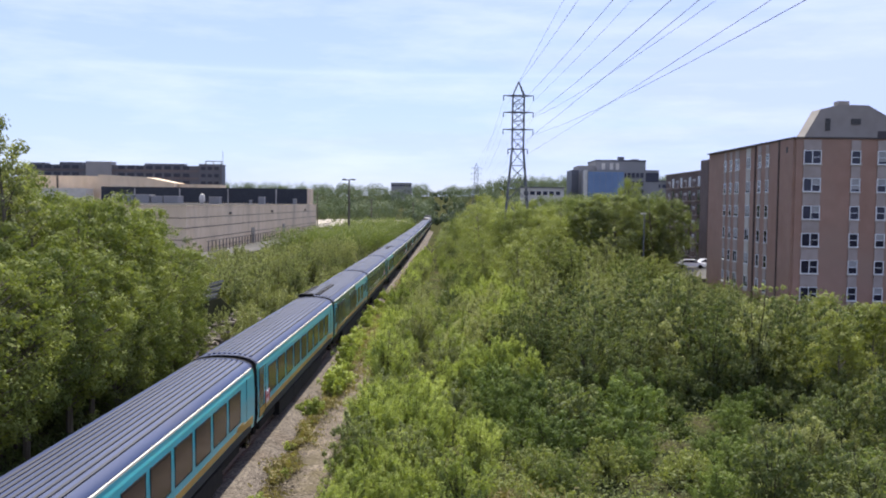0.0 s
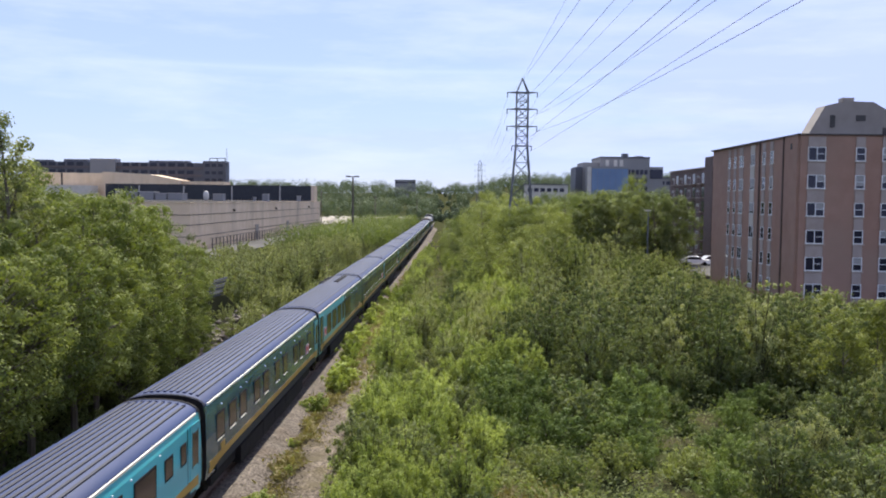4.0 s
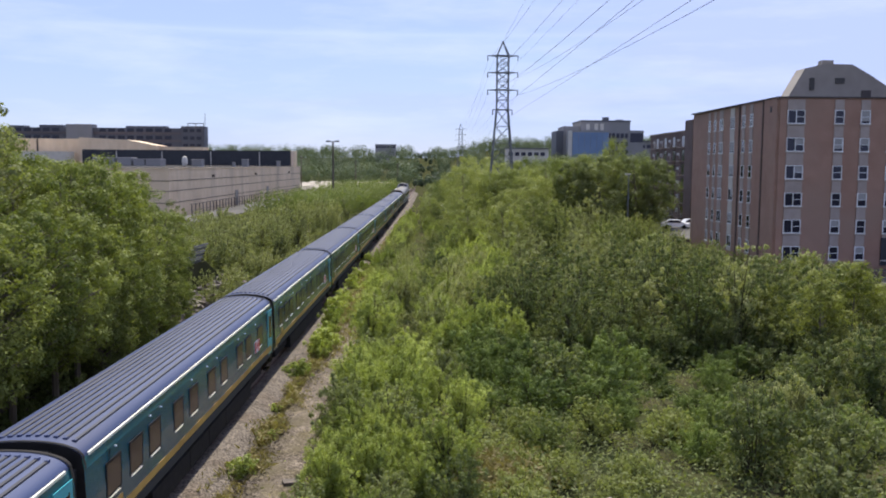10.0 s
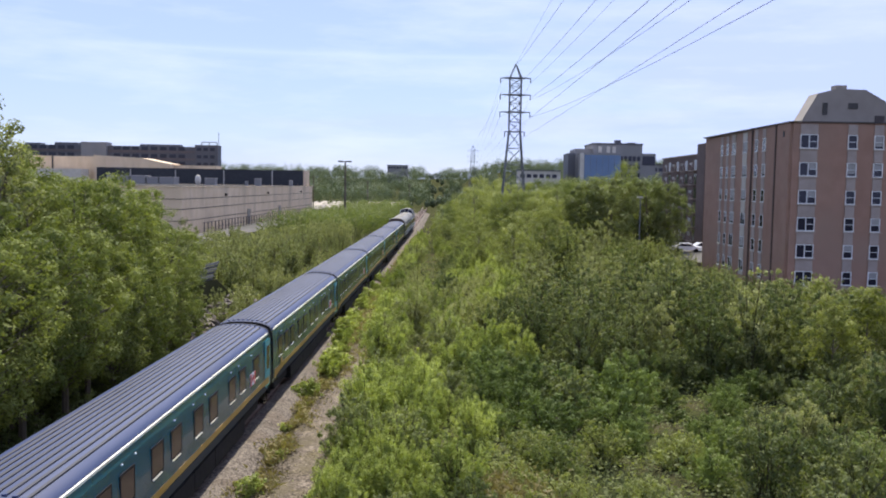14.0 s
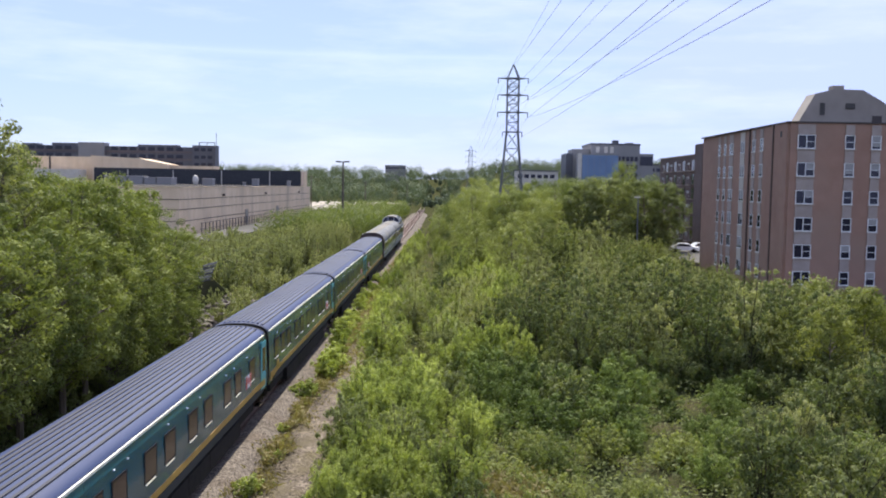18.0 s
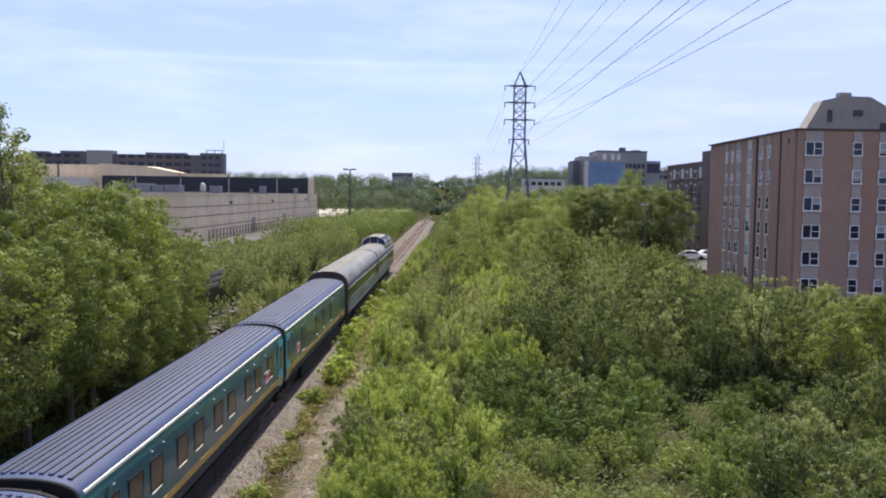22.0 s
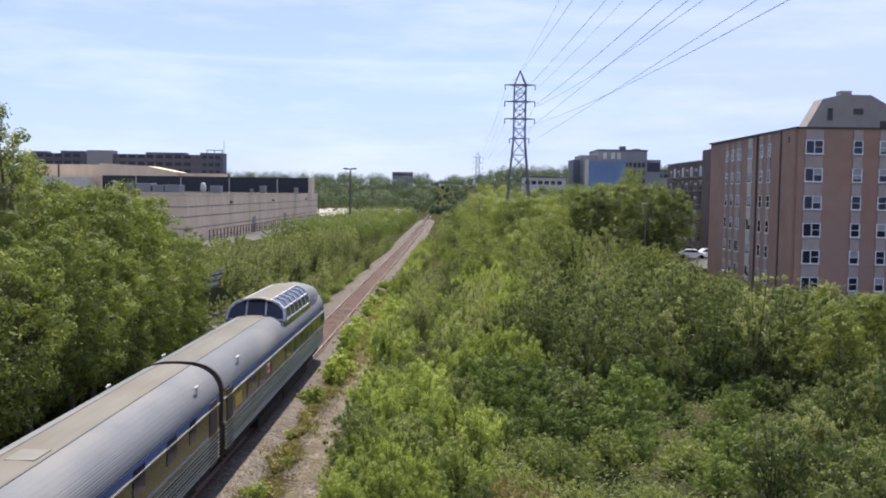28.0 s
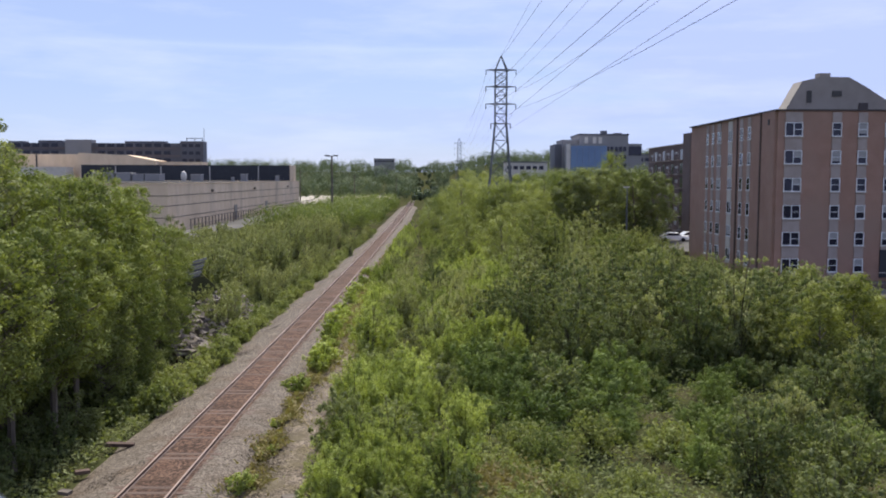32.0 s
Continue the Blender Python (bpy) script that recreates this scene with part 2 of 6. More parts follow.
M = {
    # blinds darkened: the shade indoors is put into the fabric colour
    "blind": mat("dimmed_blind_fabric", (0.26, 0.25, 0.24), (0.34, 0.33, 0.315), rough=0.8, scale=2),
    "red_brown": mat("dark_red_brown_end", (0.03, 0.016, 0.015), (0.06, 0.035, 0.032), rough=0.6, scale=1.5),
    "ground": mat("ground_soil", (0.022, 0.027, 0.011), (0.060, 0.062, 0.026), rough=1.0, scale=0.9, bump=0.3, stain=((0.070, 0.058, 0.034), 0.25), spec=0.0),
    "ballast": stone_mat("ballast_stone", (0.057, 0.048, 0.037), (0.131, 0.110, 0.089), 18.0, (0.10, 0.076, 0.055)),
    "gravel": stone_mat("gravel_path", (0.085, 0.068, 0.050), (0.185, 0.153, 0.120), 15.0, (0.10, 0.082, 0.045), 0.6, weed=(0.105, 0.086, 0.052)),
    "bed": stone_mat("rusty_track_bed", (0.063, 0.037, 0.025), (0.122, 0.075, 0.053), 12.0, (0.098, 0.056, 0.038)),
    "rail": mat("rusty_rail_steel", (0.085, 0.05, 0.036), (0.17, 0.115, 0.09), rough=0.7, scale=5, metal=0.2),
    "railtop": mat("worn_rail_top", (0.15, 0.10, 0.078), (0.26, 0.19, 0.155), rough=0.55, scale=3, metal=0.4),
    "tie": mat("weathered_tie_wood", (0.060, 0.036, 0.026), (0.108, 0.068, 0.050), rough=0.9, scale=6, bump=0.5, stretch=(1, 6, 6), vary=0.22),
    "roof_ren": mat("navy_roof_paint", (0.027, 0.038, 0.086), (0.045, 0.061, 0.130), rough=0.6, scale=1.2, stretch=(1, 0.25, 1), stain=((0.046, 0.051, 0.088), 0.6), spec=0.22),
    "rib": mat("near_black_roof_paint", (0.006, 0.006, 0.014), (0.014, 0.014, 0.026), rough=0.6, scale=2),
    "teal": mat("bright_teal_paint", (0.050, 0.345, 0.385), (0.080, 0.44, 0.475), rough=0.28, scale=0.8, coat=0.3, stretch=(1, 0.3, 1)),
    "teal_dark": mat("deep_teal_paint", (0.008, 0.060, 0.088), (0.018, 0.095, 0.125), rough=0.25, scale=0.8, coat=0.35, stretch=(1, 0.3, 1)),
    "gold": mat("gold_stripe_paint", (0.34, 0.19, 0.035), (0.46, 0.28, 0.065), rough=0.35, scale=2),
    # skirt taken to near-black, with the shade below the stripe in its colour
    "skirt": mat("shade_dark_skirt", (0.008, 0.012, 0.014), (0.022, 0.025, 0.026), rough=0.7, scale=2, stretch=(1, 0.4, 1)),
    # near-black, so the shade under the coaches is put into the colour
    "under": mat("black_underframe", (0.006, 0.006, 0.006), (0.022, 0.019, 0.017), rough=0.85, scale=3, spec=0.2),
    "gutter": mat("cream_gutter_paint", (0.66, 0.62, 0.46), (0.82, 0.80, 0.66), rough=0.4, scale=2),
    # red-brown reflections of the coach windows are put into the base colour
    "window_ren": glass_mat("brown_train_glass", (0.046, 0.028, 0.024), 0.15, 0.35),
    "white": mat("white_paint", (0.70, 0.70, 0.69), (0.82, 0.82, 0.81), rough=0.45, scale=2),
    "red": mat("red_paint", (0.45, 0.03, 0.03), (0.55, 0.05, 0.045), rough=0.4, scale=2),
    "steel": mat("stainless_steel", (0.18, 0.176, 0.168), (0.27, 0.265, 0.255), rough=0.22, scale=1.2, metal=1.0, stretch=(1, 0.3, 1)),
    "steel_roof": mat("dull_stainless_roof", (0.115, 0.117, 0.122), (0.162, 0.165, 0.172), rough=0.8, scale=0.9, metal=0.2, spec=0.25, stretch=(1, 0.4, 1), stain=((0.22, 0.206, 0.184), 0.4)),
    "frame_silver": mat("silver_dome_frame", (0.36, 0.355, 0.345), (0.46, 0.455, 0.44), rough=0.45, scale=2, metal=0.3),
    "steel_bright": mat("paler_ridge_steel", (0.30, 0.296, 0.285), (0.40, 0.395, 0.38), rough=0.4, scale=1.5, metal=0.75),
    "roof_mid": mat("weathered_tan_grey_roof_walk", (0.105, 0.096, 0.078), (0.16, 0.146, 0.119), rough=0.75, scale=1.1, metal=0.2, stretch=(1, 0.3, 1), stain=((0.14, 0.11, 0.08), 0.5), spec=0.25),
    "roof_patch": mat("paler_roof_patch", (0.15, 0.138, 0.115), (0.205, 0.19, 0.16), rough=0.75, scale=1.5, spec=0.25),
    "blue": mat("blue_stripe_paint", (0.029, 0.051, 0.154), (0.051, 0.076, 0.210), rough=0.4, scale=2),
    "glass_dark": glass_mat("dark_glass", (0.014, 0.014, 0.026), 0.08, 0.35),
    "brick": None,
    "concrete": mat("tan_concrete", (0.60, 0.45, 0.295), (0.74, 0.58, 0.405), rough=0.9, scale=0.5, bump=0.15, stretch=(1, 1, 0.4), stain=((0.46, 0.36, 0.255), 0.12), spec=0.2),
    "concrete_light": mat("pale_concrete", (0.46, 0.42, 0.36), (0.58, 0.54, 0.47), rough=0.85, scale=0.6),
    "black_panel": mat("black_cladding", (0.012, 0.013, 0.018), (0.028, 0.03, 0.036), rough=0.6, scale=1),
    "spandrel": mat("grey_beige_spandrel", (0.30, 0.245, 0.21), (0.38, 0.315, 0.275), rough=0.8, scale=1.5),
    "dark_brick": mat("dark_brown_brick", (0.085, 0.055, 0.048), (0.14, 0.095, 0.082), rough=0.85, scale=1.2),
    "roof_grey": mat("grey_beige_metal_roof", (0.225, 0.197, 0.165), (0.285, 0.252, 0.213), rough=0.65, scale=0.8, spec=0.3),
    "bitumen": mat("dark_bitumen_roof", (0.05, 0.048, 0.046), (0.09, 0.086, 0.08), rough=1.0, scale=0.3, spec=0.0),
    "trim_dark": mat("dark_roof_trim", (0.03, 0.022, 0.02), (0.055, 0.042, 0.038), rough=0.6, scale=1),
    # office tones lightened, with the haze of distance put into the colour
    "far_grey": mat("grey_office_concrete", (0.20, 0.19, 0.183), (0.27, 0.258, 0.248), rough=0.85, scale=0.1),
    "far_dark": mat("dark_office_cladding", (0.062, 0.062, 0.070), (0.105, 0.104, 0.114), rough=0.6, scale=0.1),
    "far_blue": mat("blue_curtain_glass", (0.10, 0.16, 0.27), (0.16, 0.24, 0.36), rough=0.25, scale=0.1),
    "trim_brown": mat("dull_brown_brick_band", (0.10, 0.078, 0.075), (0.16, 0.128, 0.12), rough=0.85, scale=0.4),
    "lattice": mat("galvanised_steel", (0.10, 0.105, 0.115), (0.17, 0.175, 0.185), rough=0.6, scale=1, metal=0.4),
    "wire": mat("aluminium_wire", (0.18, 0.18, 0.20), (0.26, 0.26, 0.28), rough=0.5, scale=1, metal=0.3),
    "pole": mat("weathered_pole_wood", (0.07, 0.055, 0.045), (0.14, 0.115, 0.095), rough=0.9, scale=2, stretch=(4, 4, 0.5)),
    "asphalt": mat("worn_asphalt", (0.07, 0.066, 0.06), (0.125, 0.118, 0.108), rough=0.95, scale=0.6, spec=0.1),
    "sand": mat("pale_dirt_lot", (0.27, 0.235, 0.185), (0.40, 0.355, 0.29), rough=0.95, scale=0.15),
    "bark": mat("grey_brown_bark", (0.07, 0.055, 0.04), (0.17, 0.14, 0.105), rough=0.9, scale=4, stretch=(1, 1, 0.3)),
    "stem": mat("green_brown_stem", (0.03, 0.025, 0.014), (0.075, 0.06, 0.034), rough=0.9, scale=4),
    "rock": mat("grey_rock", (0.060, 0.048, 0.038), (0.165, 0.135, 0.108), rough=0.9, scale=1.6, bump=0.8),
    "leaf_lime": leaf_mat("lime_green_leaf", (0.162, 0.200, 0.051), (0.427, 0.461, 0.145), 0.38),
    "leaf_mid": leaf_mat("mid_green_leaf", (0.107, 0.133, 0.044), (0.293, 0.307, 0.116), 0.38),
    "leaf_dark": leaf_mat("dark_green_leaf", (0.072, 0.095, 0.036), (0.221, 0.237, 0.102), 0.35),
    "leaf_grey": leaf_mat("grey_green_leaf", (0.133, 0.15, 0.061), (0.372, 0.37, 0.177), 0.36),
    "leaf_maple": leaf_mat("maple_green_leaf", (0.076, 0.099, 0.027), (0.236, 0.259, 0.075), 0.3),
    # far leaves greyed: the haze of distance is put into their colour
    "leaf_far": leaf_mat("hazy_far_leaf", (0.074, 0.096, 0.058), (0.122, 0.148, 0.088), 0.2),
    "grass": leaf_mat("dry_grass_blade", (0.16, 0.132, 0.06), (0.33, 0.275, 0.135), 0.25),
    "leaf_rust": leaf_mat("rust_tinged_leaf", (0.092, 0.105, 0.025), (0.257, 0.270, 0.084), 0.36),
    "leaf_bramble": leaf_mat("bramble_green_leaf", (0.058, 0.084, 0.024), (0.190, 0.238, 0.072), 0.3),
    "leaf_olive": leaf_mat("olive_green_leaf", (0.107, 0.126, 0.038), (0.292, 0.307, 0.112), 0.36),
}


def brick_mat():
    """Warm brown brick with fine courses, a patch of weathering here and there."""
    m = mat("warm_brown_brick", (0.262, 0.148, 0.102), (0.348, 0.208, 0.150), rough=0.85, scale=0.7, stain=((0.28, 0.183, 0.132), 0.15))
    ns, ln = m.node_tree.nodes, m.node_tree.links
    b = ns["Principled BSDF"]
    wave, co, bp = ns.new("ShaderNodeTexWave"), ns.new("ShaderNodeTexCoord"), ns.new("ShaderNodeBump")
    wave.bands_direction = "Z"
    wave.inputs["Scale"].default_value = 2.1
    ln.new(co.outputs["Object"], wave.inputs["Vector"])
    bp.inputs["Strength"].default_value, bp.inputs["Distance"].default_value = 0.25, 0.01
    ln.new(wave.outputs["Fac"], bp.inputs["Height"])
    ln.new(bp.outputs["Normal"], b.inputs["Normal"])
    return m


M["brick"] = brick_mat()


# ---------------- mesh helpers ----------------
def box(bm, x0, x1, y0, y1, z0, z1):
    vs = [bm.verts.new((x, y, z)) for z in (z0, z1) for x, y in ((x0, y0), (x1, y0), (x1, y1), (x0, y1))]
    for f in ((3, 2, 1, 0), (4, 5, 6, 7), (0, 1, 5, 4), (1, 2, 6, 5), (2, 3, 7, 6), (3, 0, 4, 7)):
        bm.faces.new([vs[i] for i in f])
    return bm


def boxes(*rows):
    bm = bmesh.new()
    for r in rows:
        box(bm, *r)
    return bm


def bar(bm, a, b, r, sides=4):
    """A straight bar from a to b."""
    a, b = Vector(a), Vector(b)
    turn = (b - a).to_track_quat("Z", "Y")
    rings = []
    for p, rad in ((a, r if not isinstance(r, tuple) else r[0]), (b, r if not isinstance(r, tuple) else r[1])):
        rings.append([bm.verts.new(p + turn @ Vector((rad * math.cos(2 * math.pi * (k + 0.5) / sides), rad * math.sin(2 * math.pi * (k + 0.5) / sides), 0))) for k in range(sides)])
    for k in range(sides):
        bm.faces.new((rings[0][k], rings[0][(k + 1) % sides], rings[1][(k + 1) % sides], rings[1][k]))
    bm.faces.new(rings[0][::-1])
    bm.faces.new(rings[1])
    return bm


def bars(rows, r, sides=4):
    bm = bmesh.new()
    for a, b in rows:
        bar(bm, a, b, r, sides)
    return bm


def extrude(profile, y0, y1, close=False, caps=False):
    """A profile of (x, z) drawn out along y."""
    bm = bmesh.new()
    a = [bm.verts.new((x, y0, z)) for x, z in profile]
    b = [bm.verts.new((x, y1, z)) for x, z in profile]
    n = len(profile)
    for i in range(n if close else n - 1):
        j = (i + 1) % n
        bm.faces.new((a[i], a[j], b[j], b[i]))
    if caps:
        bm.faces.new(a[::-1])
        bm.faces.new(b)
    return bm


def loft(rings, close=True, caps=True):
    bm = bmesh.new()
    vs = [[bm.verts.new(p) for p in ring] for ring in rings]
    n = len(vs[0])
    for r, s in zip(vs, vs[1:]):
        for i in range(n if close else n - 1):
            j = (i + 1) % n
            bm.faces.new((r[i], r[j], s[j], s[i]))
    if caps:
        bm.faces.new(vs[0][::-1])
        bm.faces.new(vs[-1])
    return bm


def mesh_of(name, bm, material, smooth=False):
    bmesh.ops.recalc_face_normals(bm, faces=bm.faces)
    me = bpy.data.meshes.new(name)
    bm.to_mesh(me)
    bm.free()
    me.materials.append(material)
    if smooth:
        me.polygons.foreach_set("use_smooth", [True] * len(me.polygons))
    return me


def part(name, bm, material, parent, label="", smooth=False, at=None):
    """Links a bmesh, or a mesh that is shared, as one part of its thing."""
    me = bm if isinstance(bm, bpy.types.Mesh) else mesh_of(name, bm, material, smooth)
    ob = new(name, me)
    ob.parent = parent
    if at is not None:
        ob.matrix_basis = at
    return tagged(ob, label)


def thing(name, label, category, group="", kind="", at=None):
    ob = new(name)
    ob.empty_display_size = 0.2
    if at is not None:
        ob.matrix_basis = at
    return tagged(ob, label, category, group, kind)


def solid(name, bm, material, label="", category="", group="", kind="", at=None, smooth=False):
    ob = new(name, mesh_of(name, bm, material, smooth))
    if at is not None:
        ob.matrix_basis = at
    return tagged(ob, label, category, group, kind)


def cloud_mesh(name, pts, nrm, size, material, rng, long=1.5):
    """Many small leaves, one pointed blade at each point."""
    n = len(pts)
    d = rng.normal(size=(n, 3))
    u = np.cross(nrm, d)
    u /= np.linalg.norm(u, axis=1)[:, None] + 1e-9
    v = np.cross(nrm, u)
    v /= np.linalg.norm(v, axis=1)[:, None] + 1e-9
    s = (size * rng.uniform(0.6, 1.35, n))[:, None]
    co = np.stack((pts - u * s * long * 0.42 + v * s * 0.46, pts - u * s * long * 0.36 - v * s * 0.46, pts + u * s * long * 0.62), 1).reshape(-1, 3)
    me = bpy.data.meshes.new(name)
    me.vertices.add(3 * n)
    me.vertices.foreach_set("co", co.astype(np.float32).ravel())
    me.loops.add(3 * n)
    me.loops.foreach_set("vertex_index", np.arange(3 * n, dtype=np.int32))
    me.polygons.add(n)
    me.polygons.foreach_set("loop_start", np.arange(0, 3 * n, 3, dtype=np.int32))
    me.update(calc_edges=True)
    me.materials.append(material)
    return me


# ---------------- ground, track and path ----------------
TRACK_X = -9.25


def smooth(a, b, v):
    k = min(1.0, max(0.0, (v - a) / (b - a)))
    return k * k * (3 - 2 * k)


def track_x(y):
    """The track runs straight, then bends gently to one side."""
    return TRACK_X - 2.2e-5 * max(0.0, y - 60.0) ** 2


def ground_z(x, y):
    z = -0.75 + 0.25 * noise.noise((x * 0.08, y * 0.08, 3.0))
    z += 24.0 * smooth(520, 1150, y) * (0.8 + 0.4 * noise.noise((x * 0.0016, 7.0, 1.0)))
    z += 9.0 * smooth(8, 70, x) * smooth(230, 380, y)
    z += 1.6 * smooth(15, 26, track_x(y) - x) * smooth(20, 35, y) * (1 - smooth(60, 85, y))
    return z


def terrain():
    xs = sorted({*range(-2400, -240, 120), *range(-240, -60, 15), *range(-60, 61, 3), *range(75, 241, 15), *range(360, 2401, 120)})
    ys = sorted({*range(-600, -60, 90), *range(-60, 0, 15), *range(0, 150, 3), *range(150, 420, 10), *range(420, 1300, 40), *range(1300, 3601, 230)})
    bm = bmesh.new()
    grid = [[bm.verts.new((x, y, ground_z(x, y))) for x in xs] for y in ys]
    for r, s in zip(grid, grid[1:]):
        for i in range(len(xs) - 1):
            bm.faces.new((r[i], r[i + 1], s[i + 1], s[i]))
    solid("ground", bm, M["ground"], "rough green-brown soil with weeds and bare patches", "ground", kind="structure", smooth=True)


terrain()
ALONG = [y for y in range(-120, 60, 10)] + [y for y in range(60, 421, 10)]


def sweep(name, profile, material, label, category, kind="structure", wob=0.0):
    """A strip or a rail laid along the track; profile of (offset, z)."""
    rows = []
    for y in (ALONG if not wob else [y * 0.8 for y in range(-40, 420)]):
        rows.append([(track_x(y) + o + (wob * noise.noise((y * 0.35, i * 3.1, 5.0)) if 0 < i < len(profile) - 1 or wob else 0), y, z) for i, (o, z) in enumerate(profile)])
    return solid(name, loft(rows, close=False, caps=False), material, label, category, kind=kind, smooth=True)


sweep("ballast_bed", [(-3.9, -0.95), (-2.7, -0.52), (-1.65, -0.165), (-1.2, -0.152), (-0.9, -0.175), (0.9, -0.175), (1.2, -0.153), (1.65, -0.165), (2.15, -0.36), (3.0, -0.85)], M["ballast"], "grey crushed-stone ballast shoulders along the single track", "ballast", wob=0.22)
sweep("track_bed", [(-1.2, -0.19), (-1.0, -0.160), (0.85, -0.158), (1.1, -0.19)], M["bed"], "rust-stained dirt and fouled ballast between the rails", "track bed", wob=0.08)
# the worn service path beside the track
rows = []
for i in range(-30, 130):
    y = i * 1.0
    wide = 0.8 * (1 - smooth(52, 96, y)) + 0.2
    mid = track_x(y) + 3.95 + 0.25 * noise.noise((y * 0.09, 1.0, 2.0)) - 0.5 * smooth(48, 80, y)
    rows.append([(mid + o * (wide + 0.35 * noise.noise((y * 0.4, o, 9.0))), y, z) for o, z in ((-1.25, -0.9), (-0.9, -0.46), (0, -0.40), (0.9, -0.46), (1.25, -0.9))])
solid("path", loft(rows, close=False, caps=False), M["gravel"], "stony gravel service path worn beside the railway", "path", kind="structure", smooth=True)
for side, name in ((-0.77, "rail"), (0.77, "rail")):
    rail = thing(name, "rust-brown steel rail with a worn bright head", "rail", "rails of the track")
    for pname, profile, m, lab in (("rail_web", [(-0.065, -0.15), (-0.065, -0.13), (-0.012, -0.11), (-0.012, -0.045), (-0.036, -0.03), (-0.036, -0.004), (0.036, -0.004), (0.036, -0.03), (0.012, -0.045), (0.012, -0.11), (0.065, -0.13), (0.065, -0.15)], M["rail"], ""),
                                   ("rail_head", [(-0.03, -0.005), (-0.026, 0.0), (0.026, 0.0), (0.03, -0.005)], M["railtop"], "worn running surface")):
        part(pname, loft([[(track_x(y) + side + o, y, z) for o, z in profile] for y in ALONG], close=False, caps=False), m, rail, lab)
# stones lying on ballast and path
rng = np.random.default_rng(5)


def stones(name, n, place, size, material, label):
    t = np.array([(1, 0, -0.6), (-0.5, 0.87, -0.6), (-0.5, -0.87, -0.6), (0.1, 0.1, 0.7)])
    faces = np.array([(0, 2, 1), (0, 1, 3), (1, 2, 3), (2, 0, 3)])
    co, fc = [], []
    for i in range(n):
        x, y, z = place()
        a, s = rng.uniform(0, 6.28), size * rng.uniform(0.5, 1.5)
        c, d = math.cos(a), math.sin(a)
        p = (t + rng.normal(0, 0.18, (4, 3))) * s
        co.append(np.stack((p[:, 0] * c - p[:, 1] * d + x, p[:, 0] * d + p[:, 1] * c + y, p[:, 2] * 0.45 + z), 1))
        fc.append(faces + 4 * i)
    me = bpy.data.meshes.new(name)
    me.from_pydata(np.concatenate(co).tolist(), [], np.concatenate(fc).tolist())
    me.materials.append(material)
    return tagged(new(name, me), label, "stones", kind="stuff")


def on_shoulder():
    y = 20 + 75 * rng.uniform() ** 1.6
    o = rng.choice((-1.0, 0.9)) * rng.uniform(1.3, 2.6)
    return track_x(y) + o, y, -0.185 - max(0, abs(o) - 1.65) * (0.34 if o < 0 else 0.42)


def on_path():
    y = 20 + 60 * rng.uniform() ** 1.5
    return track_x(y) + 3.85 + rng.normal(0, 0.6), y, -0.43


def on_bed():
    y = 20 + 70 * rng.uniform() ** 1.5
    return track_x(y) + rng.uniform(-1.1, 1.1), y, -0.19


stones("ballast_stones", 20000, on_shoulder, 0.042, M["ballast"], "loose grey ballast stones on the track shoulders")
stones("path_stones", 14000, on_path, 0.05, M["gravel"], "loose pale stones scattered over the gravel path")
stones("bed_stones", 3500, on_bed, 0.04, M["bed"], "rust-brown stones between the rails")


def on_rubble():
    return 5.2 + rng.normal(0, 0.75), 25.4 + rng.normal(0, 0.5), -0.45 + 0.4 * rng.uniform()


stones("rubble", 260, on_rubble, 0.12, M["spandrel"], "heap of pale broken stone in the weeds")
# flat slab and old boards lying about
for x, y, z, w, l, h, a, name, label, m in (
        (-4.75, 28.6, -0.36, 0.55, 0.35, 0.10, 20, "stone_slab", "pale flat stone slab lying beside the path", M["rock"]),
        (-12.35, 34.6, -0.42, 1.1, 0.24, 0.14, 4, "old_tie", "dark discarded wooden tie lying in the weeds", M["tie"]),
        (-12.55, 31.4, -0.45, 0.5, 0.22, 0.12, 30, "old_tie", "dark broken piece of a wooden tie in gravel", M["tie"]),
        (-12.3, 29.3, -0.45, 0.4, 0.25, 0.12, -15, "stone_slab", "pale flat stone lying on the ballast shoulder", M["rock"])):
    bm = boxes((-w / 2, w / 2, -l / 2, l / 2, -h / 2, h / 2))
    bmesh.ops.bevel(bm, geom=bm.edges[:], offset=0.025, segments=1)
    solid(name, bm, m, label, name.split("_")[1], at=pose(x, y, z, 3, 2, a))

# paved and bare lots
def lot(name, x0, x1, y0, y1, z, material, label):
    solid(name, boxes((x0, x1, y0, y1, z - 0.5, z)), material, label, "lot", kind="structure")


lot("bare_lot", -75, -22, 356, 520, 0.02, M["sand"], "pale bare dirt lot beyond the factory")
lot("factory_yard", -49.5, -41, 140, 352, -0.3, M["asphalt"], "grey concrete yard strip along the factory wall")
lot("parking_lot", 33, 75, 127, 250, -0.2, M["asphalt"], "worn grey parking lot between the apartment blocks")
lot("forecourt", 31, 75, 78, 90.5, -0.25, M["asphalt"], "grey paved forecourt in front of the apartment block")

